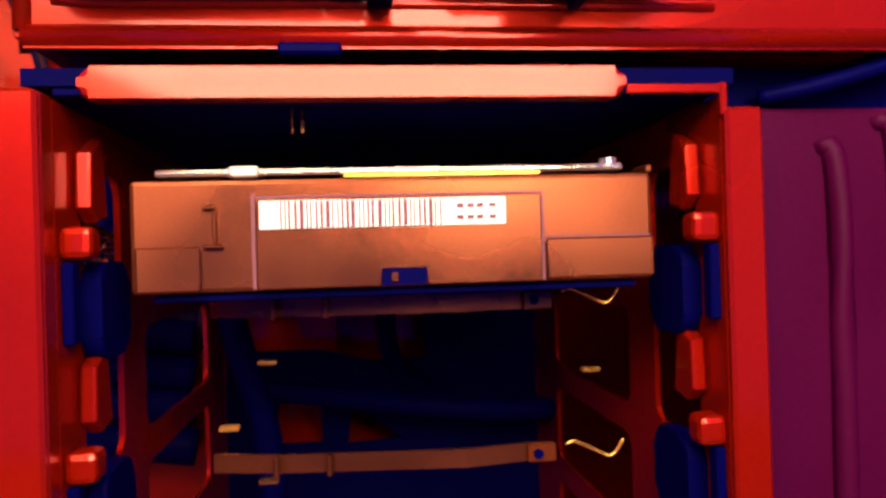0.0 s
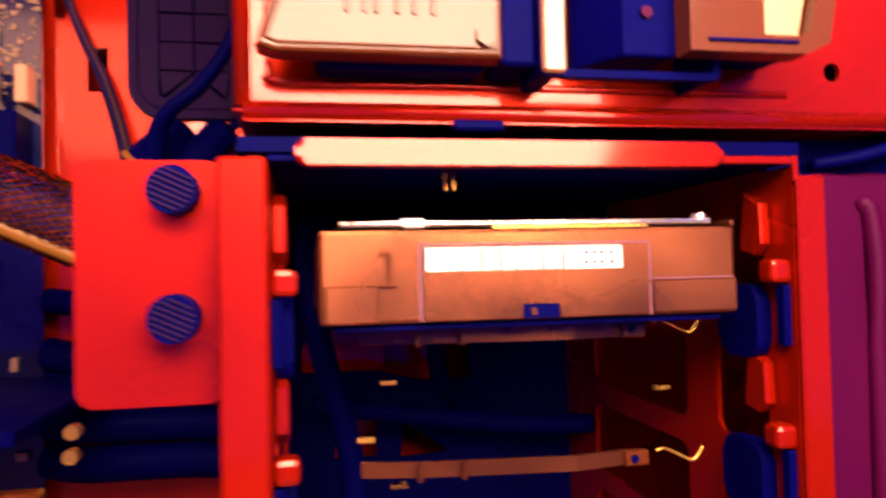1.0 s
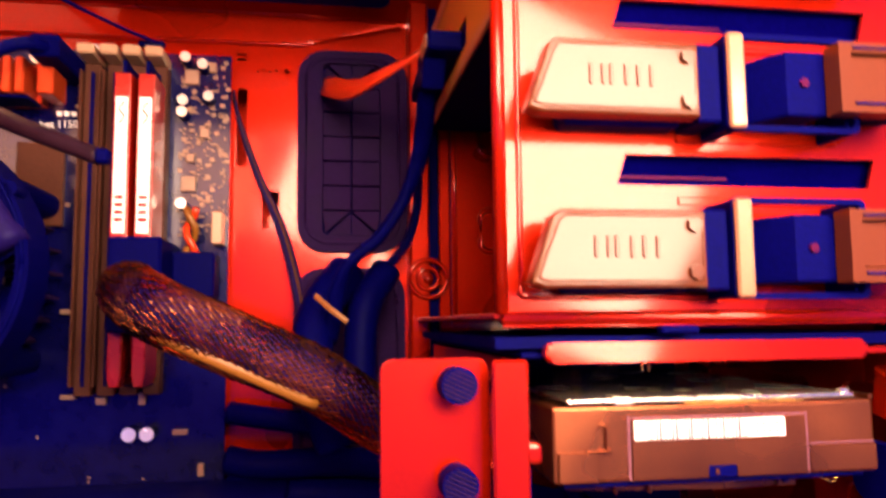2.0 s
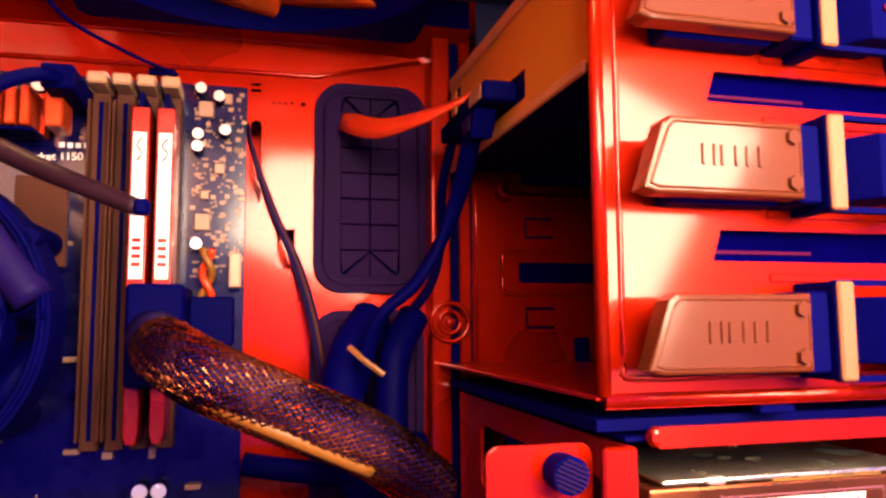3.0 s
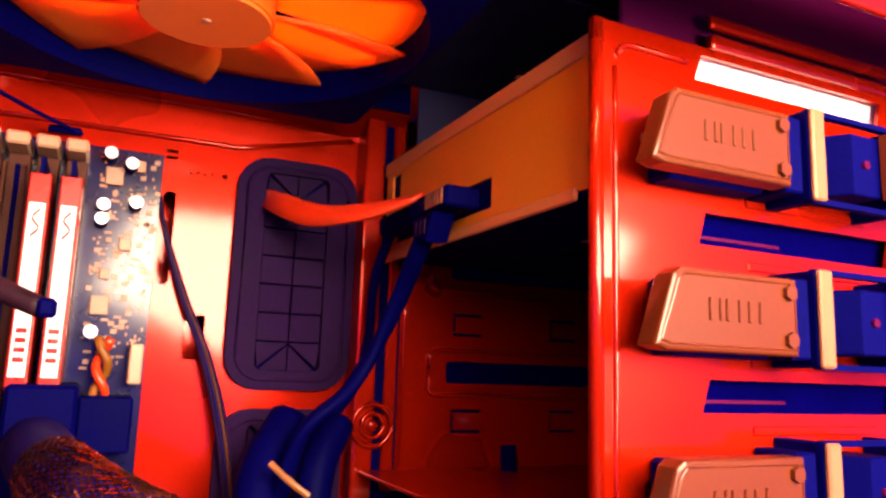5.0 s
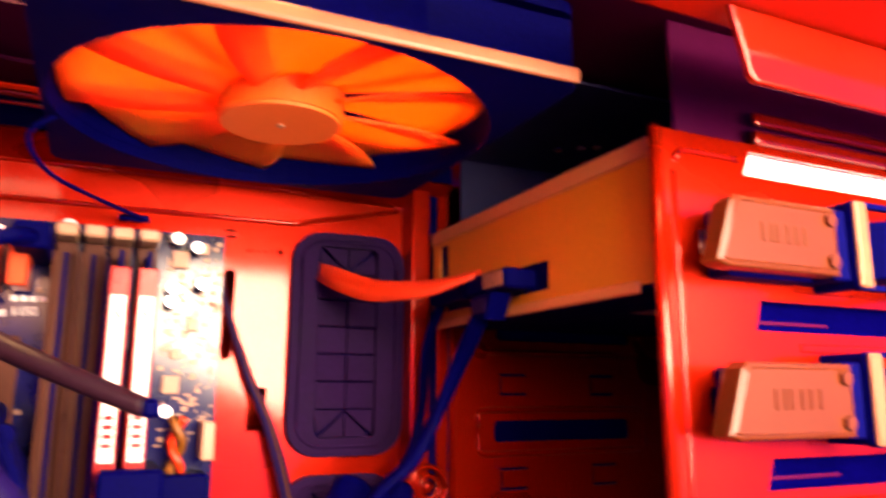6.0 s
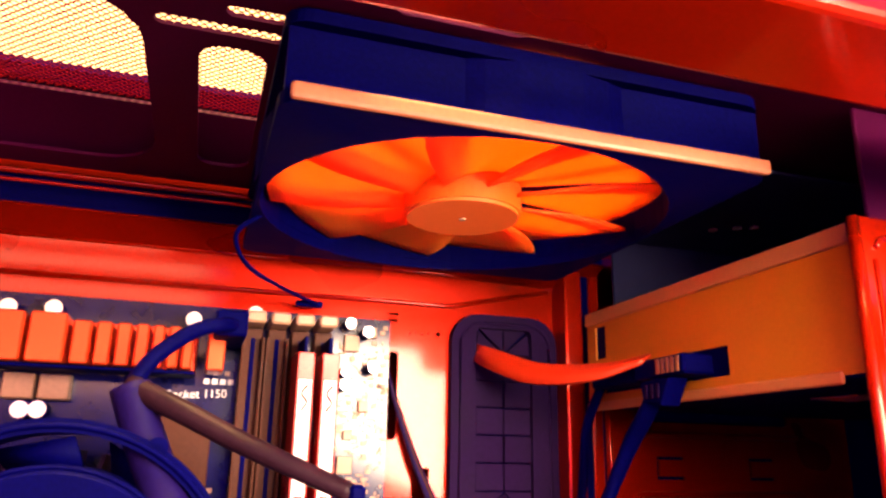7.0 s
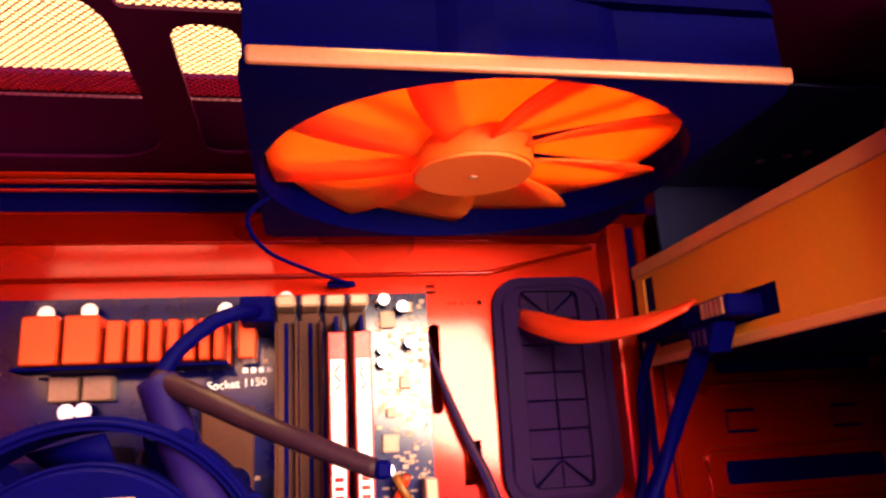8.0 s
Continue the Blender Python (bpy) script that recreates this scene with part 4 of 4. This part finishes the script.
part("ring_mark", boxes((-0.2600, -0.2560, CYF - 0.0034, CYF - 0.0023, 0.3520, 0.3580), bev=0.0004), PALE, cool)

# dark sleeved fan lead lying across the memory
RODMAT = material("dusty_brown_sleeve", (0.015, 0.0045, 0.010), 0.5, 0.0, 700, 0.35, 0.3, 60, spec=0.12)
rod = thing("sleeved_lead", "dark sleeved lead crossing in front of the memory", "cable")
part("sleeve", tube(bmesh.new(), [(-0.222, 0.225, 0.3920), (-0.206, 0.215, 0.3845), (-0.190, 0.208, 0.3765), (-0.172, 0.200, 0.3685), (-0.1580, 0.1940, 0.3625)], (0.0038, 0.0028), 12), RODMAT, rod, "dusty brown sleeve", smooth=True)
part("end_cap", boxes((-0.1590, -0.1545, 0.1905, 0.1955, 0.3600, 0.3650), bev=0.001), NAVY, rod)
part("lead", tube(bmesh.new(), [(-0.222, 0.225, 0.392), (-0.216, 0.228, 0.402), (-0.206, 0.232, 0.4110), (-0.196, 0.236, 0.4150), (-0.190, 0.250, 0.4160)], 0.0026, 10), NAVY, rod, smooth=True)
part("lead_plug", boxes((-0.1990, -0.1880, 0.2400, 0.2760, 0.4120, 0.4210), bev=0.0008), NAVY, rod)
part("lead", tube(bmesh.new(), [(-0.222, 0.225, 0.392), (-0.214, 0.222, 0.372), (-0.205, 0.215, 0.355), (-0.19, 0.212, 0.335)], 0.0062, 12), SLEEVE, rod, smooth=True)

# ---- thick braided power bundle ----
bundle = thing("power_cable", "thick braided power cable bundle with copper strands", "cable")
axis = glide([(-0.1580, 0.2420, 0.3230), (-0.1500, 0.2050, 0.3190), (-0.1360, 0.1850, 0.3120), (-0.1140, 0.1840, 0.3020), (-0.0880, 0.1930, 0.2895), (-0.0620, 0.215, 0.2700)], 14)
part("core", tube(bmesh.new(), axis, 0.0098, 18, smooth=False), SLEEVE, bundle, smooth=True)
N = len(axis)
for sgn, cnt in ((1, 34), (-1, 34)):
    for s in range(cnt):
        pts = []
        for i in range(12, N):
            d = (axis[min(i + 1, N - 1)] - axis[max(i - 1, 0)]).normalized()
            side = d.cross(Vector((0, 0, 1))).normalized()
            nor = side.cross(d)
            an = 2 * math.pi * s / cnt + sgn * i * 0.145
            rr = 0.0100 + 0.00035 * math.sin(i * 1.8 + s * math.pi) * sgn
            pts.append(axis[i] + side * rr * math.cos(an) + nor * rr * math.sin(an))
        part("strand", tube(bmesh.new(), pts, 0.00032, 4, 1, smooth=False), STRAND, bundle)
part("yellow_lead", tube(bmesh.new(), [(-0.146, 0.1935, 0.3120), (-0.136, 0.1790, 0.3060), (-0.114, 0.1780, 0.2955), (-0.088, 0.1870, 0.2825)], 0.0026, 8), YELLOW, bundle, smooth=True)
part("plug", boxes((-0.1680, -0.1480, 0.2400, 0.2770, 0.3050, 0.3420), bev=0.0012), NAVY, bundle)

# black lead from the optical drive down to the lower grommet
drive_lead = thing("drive_power_lead", "black flat power leads hanging from the optical drive", "cable")
b = tube(bmesh.new(), [(-0.0460, 0.2020, 0.4040), (-0.0480, 0.2100, 0.3920), (-0.0480, 0.2250, 0.3780), (-0.0530, 0.2330, 0.3600), (-0.0640, 0.2330, 0.3420), (-0.0780, 0.2350, 0.3280), (-0.0840, 0.2450, 0.3000)], 0.0036, 12, flat=0.7)
part("flat_lead", b, NAVY, drive_lead, smooth=True)
b = tube(bmesh.new(), [(-0.0440, 0.250, 0.403), (-0.0455, 0.262, 0.385), (-0.0450, 0.268, 0.360), (-0.0520, 0.266, 0.340), (-0.0700, 0.262, 0.322)], 0.0020, 10)
part("thin_lead", b, NAVY, drive_lead, smooth=True)
b = sheet(bmesh.new(), [(0.1930, 0.4005), (0.2110, 0.4005), (0.2090, 0.3930), (0.1985, 0.3915)], [], -0.0515, -0.0435, YZ, 0.0007)
part("moulded_plug", b, NAVY, drive_lead)
for k in range(3):
    part("grip_rib", boxes((-0.0521, -0.0516, 0.1985 + 0.0035 * k, 0.2003 + 0.0035 * k, 0.3940, 0.3990), bev=0.0002), RUBBER, drive_lead)
for pts, r in (([(-0.0760, 0.262, 0.330), (-0.088, 0.250, 0.312), (-0.090, 0.240, 0.290), (-0.080, 0.235, 0.26)], 0.0085), ([(-0.060, 0.255, 0.330), (-0.070, 0.245, 0.312), (-0.072, 0.240, 0.28)], 0.0065)):
    tagged(part("thick_cable", tube(bmesh.new(), pts, r, 12), NAVY, label="dark cable bundle passing through the lower grommet", smooth=True), category="cable")
# dark cables lying across the tray under the sleeved bundle
for za, zb, r in ((0.2680, 0.2640, 0.0048), (0.2480, 0.2475, 0.0062), (0.2360, 0.2345, 0.0062), (0.2230, 0.2220, 0.0066), (0.2090, 0.2080, 0.0070)):
    pts = [(-0.1262, 0.2780, za + 0.002), (-0.1120, 0.2740, za), (-0.0900, 0.2725, zb + 0.001), (-0.0700, 0.2740, zb), (-0.0520, 0.2760, zb - 0.003)]
    tagged(part("tray_cable", tube(bmesh.new(), pts, r, 12), NAVY, label="dark cable lying across the red tray", smooth=True), category="cable", group="tray cables")
tagged(part("tray_cable", tube(bmesh.new(), [(-0.0930, 0.2760, 0.2860), (-0.0800, 0.2720, 0.2780), (-0.0650, 0.2740, 0.2740), (-0.0520, 0.2760, 0.2720)], 0.0080, 12), NAVY, label="thick dark cable below the lower grommet", smooth=True), category="cable", group="tray cables")
part("yellow_tie", tube(bmesh.new(), [(-0.0890, 0.2330, 0.3185), (-0.0830, 0.2290, 0.3130), (-0.0770, 0.2270, 0.3085)], 0.0012, 8), YELLOW)
tagged(bpy.data.objects["yellow_tie"], "yellow wire end beside the dark bundle", "wire")
# loose thin leads down the tray
lead = thing("front_panel_leads", "thin dark leads running down the tray", "cable")
for k in range(4):
    o = 0.0013 * k
    pts = [(-0.1275, 0.2850, 0.4150 - o), (-0.1245 + o * 0.3, 0.2830, 0.3980), (-0.1165 + o * 0.6, 0.2815, 0.3740), (-0.1075 + o * 0.9, 0.2800, 0.3520), (-0.1000 + o, 0.2775, 0.3250), (-0.0950 + o, 0.2740, 0.295)]
    part("lead", tube(bmesh.new(), pts, 0.0007, 6), (RUBBER, SLEEVE, BROWN, RUBBER)[k], lead, smooth=True)
wire = thing("twisted_wires", "orange twisted wires by the board edge", "wire")
for k in range(2):
    pts = [(-0.1420 + 0.002 * math.cos(i * 1.3 + k * math.pi), 0.268 + 0.002 * math.sin(i * 1.3 + k * math.pi), 0.3575 - 0.004 * i) for i in range(7)]
    part("wire", tube(bmesh.new(), pts, 0.0016, 8, 3), (ORANGE, YELLOW)[k], wire, smooth=True)
part("wire_plug", boxes((-0.1480, -0.1310, 0.2600, 0.2770, 0.3190, 0.3380), bev=0.0008), NAVY, wire)
tagged(part("white_header", boxes((-0.1335, -0.1290, 0.266, 0.2770, 0.3420, 0.3560), bev=0.0005), PALE, label="small pale header plug on the board edge"), category="connector")

# lower board: slots, ports and a dark graphics card edge
card = thing("expansion_card", "dark expansion card across the lower board", "circuit card")
part("card_body", boxes((-0.310, -0.1000, 0.170, 0.2770, 0.2380, 0.2420), bev=0.0005), NAVY, card)
part("card_edge", boxes((-0.300, -0.1250, 0.1690, 0.1698, 0.2400, 0.2412), bev=0.0001), GOLD, card)
for x in (-0.1235, -0.1145, -0.165, -0.185):
    part("port", boxes((x, x + 0.0060, 0.1690, 0.1760, 0.2300, 0.2378), bev=0.0005), PALE, card)
part("card_slot", boxes((-0.1080, -0.0960, 0.1750, 0.1800, 0.2200, 0.2260), bev=0.0005), GREY, card)
for x, z in ((-0.0925, 0.2375), (-0.0930, 0.2310)):
    tagged(part("brass_standoff", disc(bmesh.new(), (x, 0.190, z), 0.0020, 0.004, n=14), GOLD, label="small brass standoff below the screw plate"), category="standoff")
rng = random.Random(3)
for k in range(40):
    x, z = rng.uniform(-0.30, -0.135), rng.uniform(0.20, 0.33)
    w, h = rng.choice(((0.004, 0.003), (0.0025, 0.005), (0.006, 0.002)))
    part("component", boxes((x, x + w, BY - 0.003, BY - 0.0002, z, z + h), bev=0.0002), CHIP, mobo)
